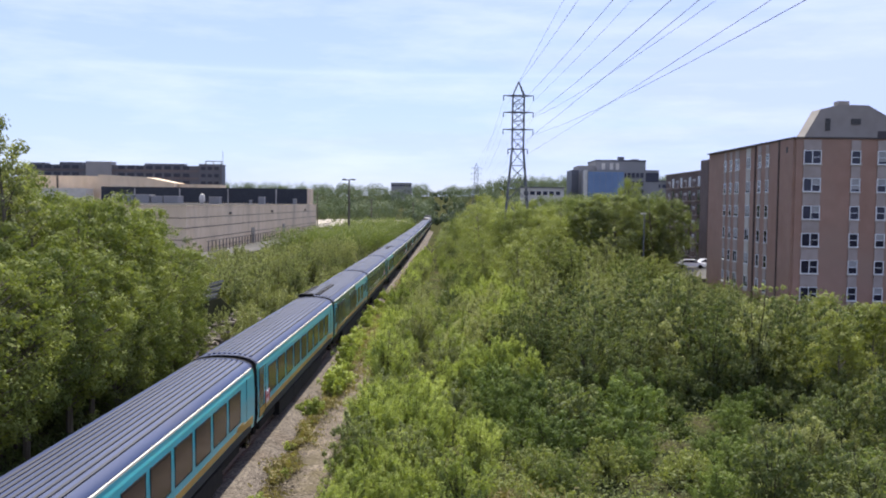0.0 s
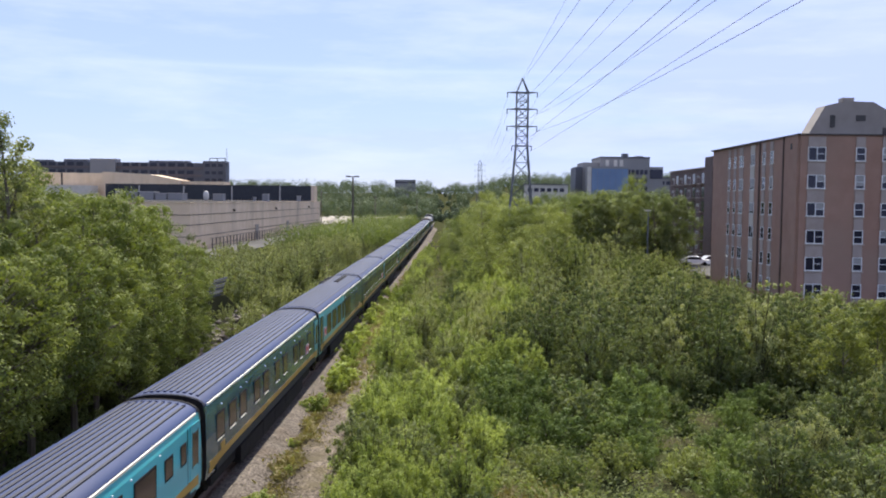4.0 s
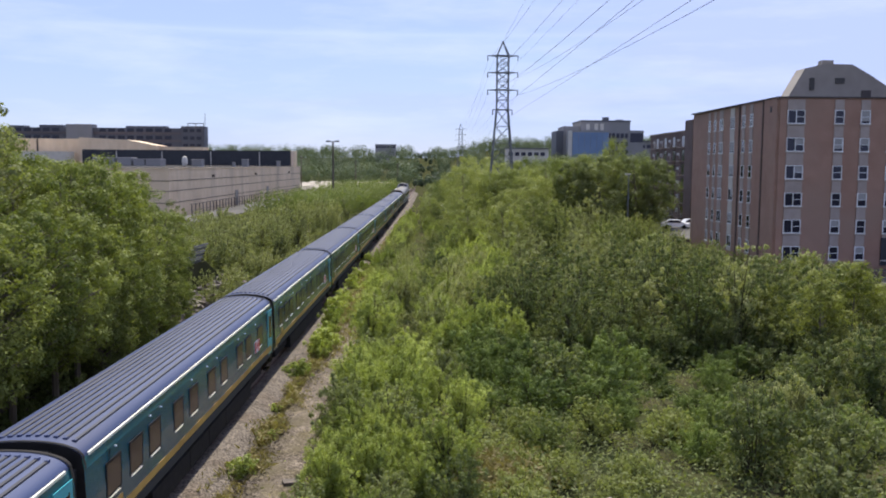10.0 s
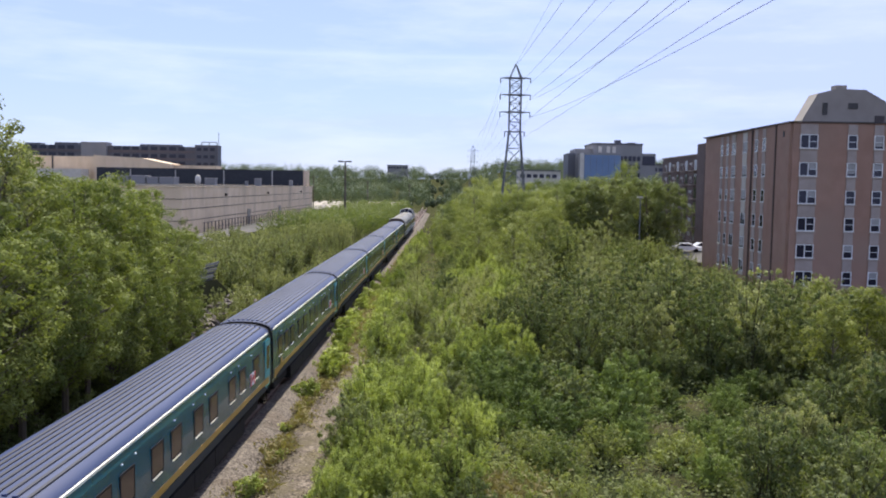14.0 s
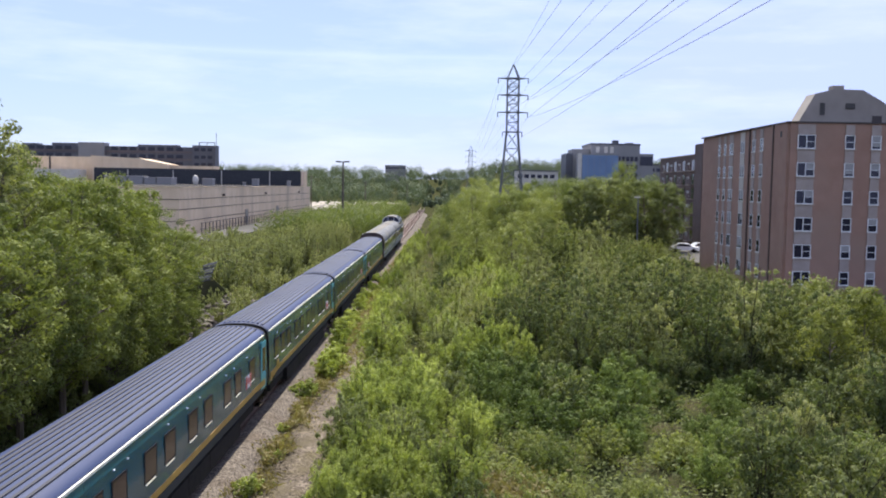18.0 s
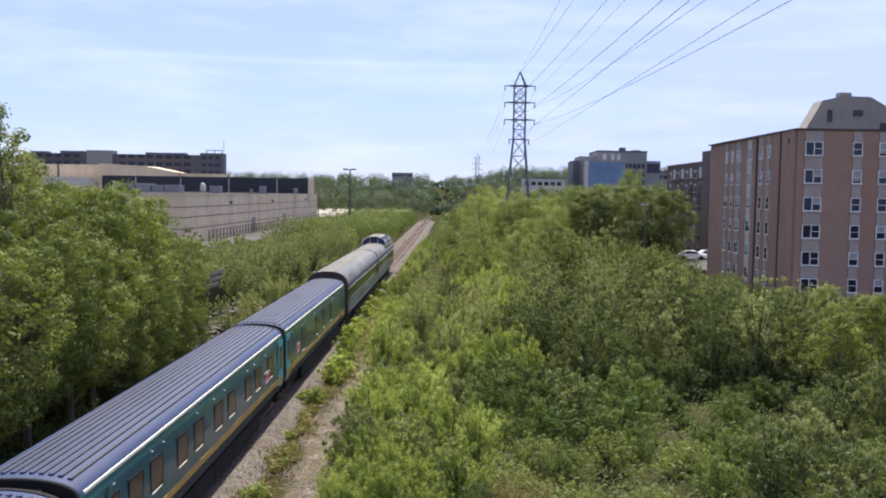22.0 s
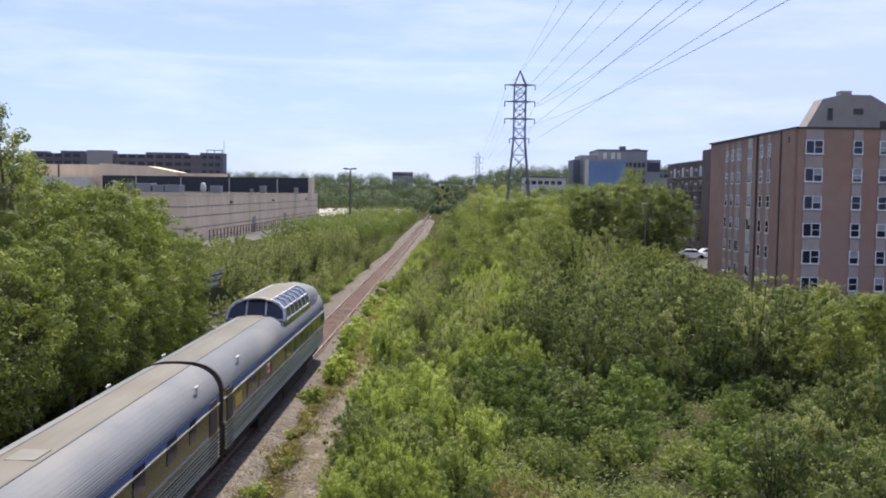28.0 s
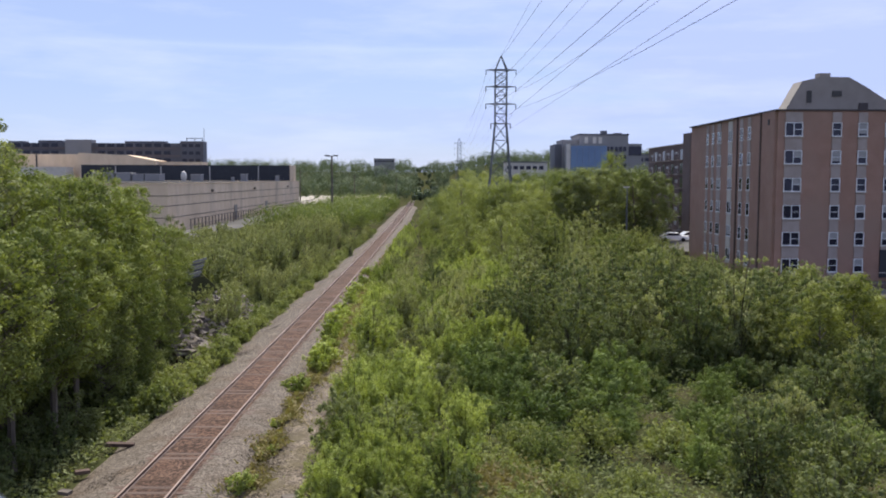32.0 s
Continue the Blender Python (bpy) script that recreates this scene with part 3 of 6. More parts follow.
# ---------------- brick apartment block ----------------
def window_unit(parent, at, w, h, panes, blind, depth=0.12):
    """A sash window in a white frame: at is the middle of its sill on the wall, x across, y out of the wall."""
    f = 0.065
    rows = [(-w / 2, w / 2, 0, depth, 0, f), (-w / 2, w / 2, 0, depth, h - f, h), (-w / 2, -w / 2 + f, 0, depth, f, h - f), (w / 2 - f, w / 2, 0, depth, f, h - f)]
    for k in range(1, panes):
        x = -w / 2 + w * k / panes
        rows.append((x - f / 2, x + f / 2, 0, depth, f, h - f))
    win = part("window", boxes(*rows), M["white"], parent, "white-framed sash window", at=at)
    for k in range(panes):
        x0, x1 = -w / 2 + w * k / panes + f * 0.6, -w / 2 + w * (k + 1) / panes - f * 0.6
        part("pane", boxes((x0, x1, 0.01, 0.03, f, h - f)), M["glass_dark"], win)
        if blind > 0.55 + k * 0.2:
            part("blind", boxes((x0, x1, 0.035, 0.045, h * (0.5 if blind < 0.85 else 0.2), h - f)), M["blind"], win, "pale half-drawn blind")
    part("meeting_rail", boxes((-w / 2 + f, (w / 2 - f) if panes == 1 else -f / 2, 0.032, max(0.04, depth - 0.02), h * 0.5 - 0.025, h * 0.5 + 0.025)), M["white"], win)
    part("sill", boxes((-w / 2 - 0.08, w / 2 + 0.08, 0.0, depth + 0.08, -0.08, -0.003)), M["concrete_light"], win)


apartment = thing("apartment_block", "six-storey warm brown brick apartment block with white sash windows", "building")
part("wall", boxes((33.75, 62, 91.0, 122.0, -1.2, 16.75)), M["brick"], apartment, "warm brown brick walls")
part("pier", boxes((33.57, 33.75, 95.5, 102.3, -1.2, 16.75)), M["brick"], apartment)
part("pier", boxes((33.5, 33.75, 91.2, 94.8, -1.2, 16.75)), M["brick"], apartment)
part("parapet_trim", boxes((33.42, 62.1, 90.85, 122.1, 16.752, 16.88)), M["trim_dark"], apartment, "dark flat roof edge")
rnd = random.Random(3)
FLOORS = [1.3, 3.98, 6.68, 9.4, 12.15, 14.9]
for x, w, panes in ((35.35, 1.75, 2), (39.65, 0.95, 1), (42.25, 0.95, 1), (44.95, 0.95, 1), (48.0, 1.75, 2), (51.0, 0.95, 1)):
    for z0, z1 in zip([0.2] + [f + 0.72 for f in FLOORS], [f - 0.76 for f in FLOORS] + [16.6]):
        part("spandrel", boxes((x - w / 2 + 0.02, x + w / 2 - 0.02, 90.93, 91.0, z0, z1)), M["spandrel"], apartment, "grey-beige panel between the windows")
    for z in FLOORS:
        window_unit(apartment, pose(x, 90.995, z - 0.68, 0, 0, 180), w, 1.36, panes, rnd.random())
for y, w, panes, face in ((98.7, 1.0, 1, 33.57), (101.2, 1.0, 1, 33.57), (105.6, 1.5, 2, 33.75), (109.8, 1.5, 2, 33.75), (112.3, 0.9, 1, 33.75), (114.6, 0.9, 1, 33.75)):
    for z0, z1 in zip([0.2] + [f + 0.72 for f in FLOORS], [f - 0.76 for f in FLOORS] + [16.6]):
        part("spandrel", boxes((face - 0.06, face, y - w / 2 + 0.02, y + w / 2 - 0.02, z0, z1)), M["concrete_light" if y == 105.6 else "spandrel"], apartment, "grey-beige panel between the windows")
    for z in FLOORS:
        window_unit(apartment, pose(face + 0.005, y, z - 0.68, 0, 0, 90), w, 1.36, panes, rnd.random(), 0.045)
# dark bars added on the recess lines, their shade put in as colour
for y in (102.6, 95.15):
    part("downpipe", boxes((33.45, 33.745, y - 0.08, y + 0.08, -1.0, 16.7)), M["dark_brick"], apartment, "dark brown bar drawn along a recess line")
part("vent", boxes((33.45, 33.52, 92.6, 93.0, 15.4, 16.0)), M["trim_dark"], apartment)
# dark entrance canopy and porch
part("porch", boxes((45.6, 51, 86.5, 90.99, -0.3, 0.1)), M["asphalt"], apartment)
part("entrance", boxes((44.4, 46.4, 90.85, 90.99, 0.1, 2.9)), M["black_panel"], apartment, "dark entrance bay")
part("garden_wall", boxes((38, 60, 84.2, 84.6, -0.9, 0.25)), M["dark_brick"], apartment)
part("roof_fan", boxes((55, 56.5, 95, 96.5, 17.0, 18.2)), M["roof_grey"], apartment)


def frustum(x0, x1, y0, y1, z0, x2, x3, y2, y3, z1):
    return loft([[(x0, y0, z0), (x1, y0, z0), (x1, y1, z0), (x0, y1, z0)], [(x2, y2, z1), (x3, y2, z1), (x3, y3, z1), (x2, y3, z1)]])


pent = part("penthouse", extrude([(37.2, 16.9), (39.2, 20.5), (41.3, 21.0), (44.3, 20.95), (46.2, 19.9), (51.0, 16.9)], 99.0, 101.5, close=True, caps=True), M["roof_grey"], apartment, "grey-beige metal mansard penthouse")
part("ridge_vent", boxes((41.3, 42.5, 99.6, 100.8, 20.9, 21.45)), M["roof_grey"], pent)
for x, z, w, h in ((40.0, 18.2, 0.5, 1.3), (43.0, 18.9, 1.0, 0.6), (45.9, 17.3, 1.0, 0.9)):
    part("louvre", boxes((x - w / 2, x + w / 2, 98.9, 98.99, z, z + h)), M["trim_dark" if x > 45 else "bitumen"], pent)

# ---------------- second, darker apartment block ----------------
block = thing("apartment_block", "dark brown brick apartment block with stacked balconies", "building")
part("wall", boxes((44.2, 66, 152, 192, -1.2, 16.2)), M["dark_brick"], block)
part("stair_tower", boxes((43.6, 50, 158, 163, -1.2, 18.0)), M["dark_brick"], block)
part("parapet_trim", boxes((44.0, 66.1, 151.8, 192.1, 16.2, 16.4)), M["spandrel"], block)
for k in range(8):
    y = 166 + k * 3.25
    for f in range(6):
        z = 1.5 + 2.55 * f
        if k % 2:
            window_unit(block, pose(44.205, y, z - 0.6, 0, 0, 90), 1.4, 1.25, 2, rnd.random() * 0.7)
        else:
            bal = part("balcony", boxes((43.1, 44.2, y - 1.3, y + 1.3, z - 0.95, z - 0.8)), M["spandrel"], block)
            part("balcony_front", boxes((43.1, 43.16, y - 1.3, y + 1.3, z - 0.8, z + 0.15)), M["dark_brick"], bal)
            part("balcony_door", boxes((44.16, 44.2, y - 0.9, y + 0.9, z - 0.8, z + 1.1)), M["glass_dark"], bal)
for k in range(3):
    for f in range(6):
        window_unit(block, pose(46 + 4 * k, 151.995, 0.9 + 2.55 * f, 0, 0, 180), 1.2, 1.25, 1, rnd.random())

# ---------------- factory ----------------
factory = thing("factory", "long tan concrete factory building with a black upper wall", "building")
part("wall", boxes((-150, -50, 168, 326, -1.0, 8.75)), M["concrete"], factory, "tan concrete panel walls")
part("wall_cap", boxes((-150.2, -49.9, 167.9, 326.1, 8.75, 8.95)), M["concrete"], factory)
part("roof", boxes((-149.8, -50.3, 168.3, 325.5, 8.95, 8.98)), M["bitumen"], factory, "dark gravelled flat roof")
for z in (6.5, 4.6, 2.4):
    part("panel_joint", boxes((-50, -49.94, 168.0, 326, z, z + 0.12)), M["trim_dark"], factory)
    part("panel_joint", boxes((-150, -50, 167.94, 168.0, z, z + 0.12)), M["trim_dark"], factory)
for y in (222, 262):
    part("service_door", boxes((-49.99, -49.8, y, y + 3, -0.3, 3.4)), M["roof_grey"], factory)
for y in (200, 246, 300):
    part("wall_light", boxes((-49.99, -49.5, y, y + 0.5, 6.9, 7.4)), M["trim_dark"], factory)
upper = part("upper_block", boxes((-128, -51.9, 326, 331, 8.0, 14.4)), M["concrete"], factory)
part("black_cladding", boxes((-127.6, -53.3, 325.9, 326, 9.05, 14.45)), M["black_panel"], upper, "black cladding facing the roof")
for x in (-115.5, -99.3, -81.9, -64.6):
    part("drain_pipe", boxes((x, x + 0.28, 325.6, 325.9, 9.0, 14.0)), M["concrete_light"], upper, "pale pipe on the black wall")
for x, y, w, d, h in ((-95, 250, 5.9, 5, 2.2), (-88.4, 250, 3.8, 5, 2.2), (-84.0, 250, 3.1, 5, 1.8), (-80.6, 250, 4, 5, 1.9), (-68.6, 252, 2.8, 3, 1.8), (-54.8, 252, 1.6, 2, 1.9), (-57.4, 252, 0.7, 1, 1.0), (-46.0 - 6, 290, 1.1, 1, 1.6)):
    unit_box = part("roof_unit", boxes((x, x + w, y, y + d, 8.98, 9.0 + h)), M["far_grey"], factory, "grey rooftop ventilation unit")
    part("unit_cap", boxes((x - 0.08, x + w + 0.08, y - 0.08, y + d + 0.08, 9.0 + h, 9.12 + h)), M["concrete_light"], unit_box)
bm = bmesh.new()
bmesh.ops.create_uvsphere(bm, u_segments=12, v_segments=8, radius=0.85, matrix=Matrix.Translation((-69.9, 250, 10.3)) @ Matrix.Diagonal((1, 1, 1.75, 1)))
part("vent_cowl", bm, M["concrete_light"], factory, "pale rounded ventilation cowl", smooth=True)

# pale hall behind the factory, dark hospital-like block on the rise, seen over the roofs
hall = thing("hall", "pale beige windowless hall behind the factory", "building")
part("wall", boxes((-182, -150.2, 384, 430, -1, 19.7)), M["concrete"], hall)
# top edge slopes to match how it looks from the camera
part("front_wall", extrude([(-150, -1), (-150, 20.2), (-130, 19.3), (-118, 17.0), (-118, -1)], 380, 396, close=True, caps=True), M["concrete"], hall, "pale wall, its top sloped to follow the view's perspective")
part("low_wing", boxes((-182, -152, 372, 379.9, -1, 14.2)), M["concrete_light"], hall, "pale low front wing")
part("annex", boxes((-117.9, -100, 385, 395, -1, 16.6)), M["concrete"], hall)
part("wall_seam", boxes((-169.3, -168.6, 383.8, 384, 2, 19.6)), M["trim_dark"], hall)
slab = thing("office_slab", "long dark multi-storey office slab with concrete stair towers", "building")
part("wall", boxes((-224, -132.7, 470, 484, -1, 27.6)), M["far_dark"], slab)
for x0, x1, z, m in ((-191.4, -178.2, 29.3, "far_grey"), (-132.6, -120.8, 28.6, "far_dark")):
    part("stair_tower", boxes((x0, x1, 468.5, 476, -1, z)), M[m], slab, "plain tower block")
for x0, x1, z in ((-206.5, -194.2, 29.0), (-162, -141.4, 28.7), (-222, -214, 28.6)):
    part("penthouse", boxes((x0, x1, 472, 478, 27.6, z)), M["far_dark"], slab)
part("roof_frame", bars([((-130, 472, 28.6), (-130, 472, 30.2)), ((-122, 472, 28.6), (-122, 472, 30.2)), ((-130.2, 472, 30.2), (-121.8, 472, 30.2)), ((-126, 472, 28.6), (-126, 472, 30.2))], 0.25), M["far_dark"], slab)
for f in range(5):
    z = 9.3 + 3.8 * f
    part("floor_band", boxes((-224, -132.8, 469.7, 469.99, z, z + 0.9)), M["trim_brown"], slab, "brown brick band between the storeys")
    for k in range(18):
        x = -223 + 4.8 * k
        if x + 3.4 < -191.6 or x > -178:
            part("window", boxes((x, x + 3.4, 469.8, 469.98, z + 1.1, z + 2.9)), M["glass_dark"], slab)
    if f < 5:
        for k in range(3):
            part("window", boxes((-131.5 + 3.4 * k, -129.2 + 3.4 * k, 468.3, 468.49, z + 1.1, z + 2.7)), M["glass_dark"], slab)
part("mast", bars([((-124.5, 485, 28), (-124.5, 485, 36))], 0.15), M["lattice"], slab)

office = thing("office_building", "stepped grey concrete office with a blue glass front on the hillside", "building")
part("wall", boxes((62.1, 83.8, 404, 430, 2, 29.6)), M["far_grey"], office)
part("parapet", boxes((61.9, 84.0, 403.8, 430.2, 29.2, 29.9)), M["far_dark"], office)
part("glass_wing", boxes((55.6, 73.1, 396, 403.95, 2, 24.9)), M["far_grey"], office)
for k in range(6):
    part("glass_panel", boxes((57.3 + 2.6 * k, 59.8 + 2.6 * k, 395.8, 396, 10, 24.3)), M["far_blue"], office, "blue glass panel")
part("corner_column", boxes((55.4, 57.0, 395.7, 396.6, 2, 25.0)), M["concrete_light"], office, "pale corner column")
part("side_wing", boxes((54.7, 62.05, 406, 426, 2, 27.3)), M["far_grey"], office)
part("side_wing", boxes((51.5, 54.65, 406, 424, 2, 25.3)), M["far_dark"], office)
part("side_wing", boxes((83.85, 90, 405, 426, 2, 25.6)), M["far_grey"], office)
part("window_band", boxes((84.2, 89.8, 404.8, 405, 20.4, 24.4)), M["glass_dark"], office, "dark window band")
part("roof_box", boxes((73, 75.4, 410, 414, 29.95, 31.6)), M["far_dark"], office)
part("roof_box", boxes((79, 82, 410, 416, 29.95, 30.6)), M["far_grey"], office)
for x in (64.4, 68.0, 70.6):
    part("window", boxes((x, x + 1.5, 403.7, 403.95, 25.6, 28.4)), M["concrete_light"], office, "pale shaded window")
for f in range(3):
    for k in range(5):
        part("window", boxes((74.0 + 1.9 * k, 75.3 + 1.9 * k, 403.75, 403.95, 15.0 + 3.6 * f, 17.0 + 3.6 * f)), M["glass_dark"], office)
for x0, x1, y, z0, z1, m, lab in ((29.3, 47.5, 400, 8, 17.0, "concrete_light", "low pale office building with a strip of windows"),
                                  (96, 112, 440, 12, 21.5, "far_grey", "grey low-rise building among the trees"),
                                  (-64, -44, 900, 18, 29, "far_grey", "distant grey hall on the ridge")):
    b = thing("low_building", lab, "building")
    part("wall", boxes((x0, x1, y, y + 14, z0 - 8, z1)), M[m], b)
    part("roof", boxes((x0 - 0.4, x1 + 0.4, y - 0.4, y + 14.4, z1, z1 + 0.5)), M["far_dark"], b)
    for k in range(int((x1 - x0) / 2.8)):
        part("window", boxes((x0 + 0.6 + 2.8 * k, x0 + 2.6 + 2.8 * k, y - 0.1, y, z1 - 3.0, z1 - 1.4)), M["glass_dark"], b)

# ---------------- lattice towers and lines ----------------
ARMS = [(27.6, 2.45), (24.9, 2.45), (22.1, 2.45), (18.9, 1.6)]
TOP = 29.9


def lattice_tower(at, label):
    tw = thing("transmission_tower", label, "pylon", "towers of the power line", at=at)
    half = lambda z: 0.93 if z >= 18.9 else 0.93 + (18.9 - z) * 0.085
    levels = [-0.8, 5.5, 10.5, 13.5, 16.2, 18.9, 20.5, 22.1, 23.5, 24.9, 26.25, 27.6]
    for sx, sy in ((-1, -1), (1, -1), (1, 1), (-1, 1)):
        part("leg", bars([((sx * half(-0.8), sy * half(-0.8), -0.8), (sx * 0.93, sy * 0.93, 18.9)), ((sx * 0.93, sy * 0.93, 18.9), (sx * 0.93, sy * 0.93, 27.6)), ((sx * 0.93, sy * 0.93, 27.6), (0, 0, TOP))], 0.11), M["lattice"], tw)
    for z0, z1 in zip(levels, levels[1:]):
        a, b = half(z0), half(z1)
        rows = []
        for s in (-1, 1):
            rows += [((-a, s * a, z0), (b, s * b, z1)), ((a, s * a, z0), (-b, s * b, z1)), ((s * a, -a, z0), (s * b, b, z1)), ((s * a, a, z0), (s * b, -b, z1)), ((-b, s * b, z1), (b, s * b, z1)), ((s * b, -b, z1), (s * b, b, z1))]
        for r in rows:
            part("brace", bars([r], 0.05), M["lattice"], tw)
    for z, r in ARMS:
        arm = part("crossarm", bars([((-r, 0, z), (r, 0, z))], 0.09), M["lattice"], tw)
        for s in (-1, 1):
            for q in (-1, 1):
                part("arm_strut", bars([((s * r, 0, z + 0.002), (s * 0.93, q * 0.93, z + 0.002))], 0.08), M["lattice"], arm)
            part("arm_tie", bars([((-0.93, s * 0.93, z), (0.93, s * 0.93, z))], 0.08), M["lattice"], arm)
        for s in (-1, 1):
            part("insulator", bars([((s * r, 0, z), (s * r, 0, z - 0.8))], 0.08, 6), M["far_dark"], arm)
    return tw


LINE_X = 10.1
SPOTS = [-165.0, 150.0, 452.0]
for y in SPOTS:
    lattice_tower(pose(LINE_X, y, 0), "grey steel lattice transmission tower with four crossarm levels")
for a, b, lift in ((-165.0, 150.0, 0), (150.0, 452.0, 0)):
    for x, z, sag in [(0, TOP, 0.7)] + [(s * r, z - 0.8, sg) for (z, r), pair in zip(ARMS, ((4.7, 2.7), (4.6, 4.7), (4.3, 4.2), (1.0, 0.5))) for s, sg in zip((-1, 1), pair)]:
        pts = []
        for k in range(49):
            u = k / 48
            pts.append((LINE_X + x, a + (b - a) * u, z + lift * u - sag * 4 * u * (1 - u)))
        cu = bpy.data.curves.new("power_line", "CURVE")
        cu.dimensions, cu.bevel_depth, cu.bevel_resolution = "3D", 0.017, 0
        sp = cu.splines.new("POLY")
        sp.points.add(len(pts) - 1)
        for p, c in zip(sp.points, pts):
            p.co = (*c, 1)
        cu.materials.append(M["wire"])
        tagged(new("power_line", cu), "thin grey overhead conductor sagging between towers", "cable", "conductors of the power line")

# ---------------- poles, fence, parked cars, scrap ----------------
light = thing("light_pole", "tall dark lamp pole with short double heads at the factory lot", "pole", at=pose(-29.3, 250, -0.5))
part("mast", bars([((0, 0, 0), (0, 0, 16.6))], (0.32, 0.2), 8), M["pole"], light)
part("crossbar", bars([((-1.3, 0, 16.4), (1.3, 0, 16.6))], 0.14), M["pole"], light)
for s in (-1.3, 1.0):
    part("lamp_head", boxes((s - 0.7, s + 0.7, -0.3, 0.3, 16.4, 16.75)), M["trim_dark"], light)
for x, y, h in ((-50.2, 330, 13.5), (-37, 400, 12), (-20, 430, 11)):
    p = thing("utility_pole", "slim dark wooden utility pole", "pole", "utility poles", at=pose(x, y, -0.5))
    part("mast", bars([((0, 0, 0), (0, 0, h))], (0.22, 0.15), 8), M["pole"], p)
    part("crossarm", bars([((-1.1, 0, h - 0.8), (1.1, 0, h - 0.8))], 0.09), M["pole"], p)
lamp = thing("street_lamp", "slim grey parking-lot lamp post", "lamp post", at=pose(25.9, 125, -0.6))
part("mast", bars([((0, 0, 0), (0, 0, 9.4))], (0.12, 0.08), 8), M["lattice"], lamp)
part("lamp_head", boxes((-0.5, 0.3, -0.15, 0.15, 9.3, 9.5)), M["concrete_light"], lamp)
fence = thing("fence", "rusty steel post fence along the factory yard", "fence")
for k in range(62):
    y = 176 + 2.8 * k
    part("post", boxes((-48.08, -47.92, y - 0.08, y + 0.08, -0.6, 2.0)), M["trim_dark"], fence)
for z in (0.7, 1.9):
    part("rail", boxes((-48.05, -47.95, 175, 350, z, z + 0.1)), M["trim_dark"], fence)


def car(x, y, a, paint, label):
    c = thing("car", label, "car", "parked cars", at=pose(x, y, -0.2, 0, 0, a))
    side = [(-2.2, 0.35), (-2.2, 0.85), (-1.2, 0.95), (-0.5, 1.42), (1.0, 1.45), (1.75, 0.98), (2.2, 0.9), (2.2, 0.35)]
    bm = loft([[(-0.88, yy, z) for yy, z in side], [(-0.8, yy, z + (0.0 if z < 1.3 else 0.03)) for yy, z in side], [(0.8, yy, z + (0.0 if z < 1.3 else 0.03)) for yy, z in side], [(0.88, yy, z) for yy, z in side]])
    part("body", bm, paint, c)
    for s in (-0.89, 0.87):
        part("side_window", loft([[(s, -0.95, 0.98), (s, -0.45, 1.36), (s, 0.95, 1.38), (s, 1.55, 0.98)], [(s + 0.02, -0.95, 0.98), (s + 0.02, -0.45, 1.36), (s + 0.02, 0.95, 1.38), (s + 0.02, 1.55, 0.98)]]), M["glass_dark"], c)
        for yy in (-1.35, 1.4):
            bm = bmesh.new()
            bmesh.ops.create_cone(bm, cap_ends=True, segments=14, radius1=0.33, radius2=0.33, depth=0.22, matrix=Matrix.Translation((s * 0.9, yy, 0.33)) @ Matrix.Rotation(radians(90), 4, "Y"))
            part("wheel", bm, M["under"], c)


SILVER = mat("silver_car_paint", (0.5, 0.5, 0.5), (0.6, 0.6, 0.6), rough=0.3, scale=1, coat=0.5)
for x, y, a, p, lab in ((38.5, 148, 80, M["white"], "white parked car seen over the bushes"), (41.8, 150, 95, SILVER, "silver parked car beside the apartment block"),
                        (36.2, 152, 88, SILVER, "silver parked car under the trees"), (43.0, 141, 10, M["white"], "white parked car near the brick wall"),
                        (-30, 392, 85, M["white"], "white vehicle parked on the bare lot"), (-36, 396, 95, M["trim_dark"], "dark vehicle parked on the bare lot"), (-24, 405, 88, SILVER, "silver vehicle parked on the bare lot")):
    car(x, y, a, p, lab)
scrap = thing("scrap_pile", "blue-grey twisted sheet metal scrap lying among the shrubs", "scrap", at=pose(-20.2, 75, 2.3, 8, -14, 25))
for k in range(6):
    part("sheet", boxes((-1.3 + 0.3 * k, 0.3 + 0.22 * k, -0.15 + 0.3 * k, -0.11 + 0.3 * k, 0.16 * k - 0.6, 0.16 * k - 0.42)), M["far_grey"] if k % 2 else M["far_dark"], scrap)
part("earth_mound", frustum(-2.2, 2.2, -1.8, 2.4, -3.4, -0.6, 0.6, -0.2, 1.0, -0.66), M["ground"], scrap, "low mound of soil under the sheets")


def on_cut():
    y, k = 52 + 20 * rng.uniform(), rng.uniform()
    return track_x(y) - 4.4 - 3.6 * k, y, -0.7 + 1.7 * k + 0.2 * rng.normal()


stones("rock_outcrop", 420, on_cut, 0.22, M["rock"], "broken grey and brown rock spilling down the bank")
bm = bmesh.new()
rr = random.Random(8)
for k in range(26):
    y, u = rr.uniform(52, 71), rr.random()
    m = pose(track_x(y) - 4.6 - 3.2 * u, y, -0.75 + 1.5 * u, rr.uniform(-25, 25), rr.uniform(-25, 25), rr.uniform(0, 90)) @ Matrix.Diagonal((rr.uniform(0.25, 0.6), rr.uniform(0.3, 0.7), rr.uniform(0.12, 0.3), 1))
    ret = bmesh.ops.create_cube(bm, size=1.4, matrix=m)
    for v in ret["verts"]:
        v.co += Vector((rr.gauss(0, 0.09), rr.gauss(0, 0.09), rr.gauss(0, 0.06)))
tagged(solid("rock_slabs", bm, M["rock"], "angular grey rock slabs at the foot of the bank", "rocks"), kind="stuff")

# ---------------- plants ----------------
def unit(v):
    return v / (np.linalg.norm(v, axis=1)[:, None] + 1e-9)


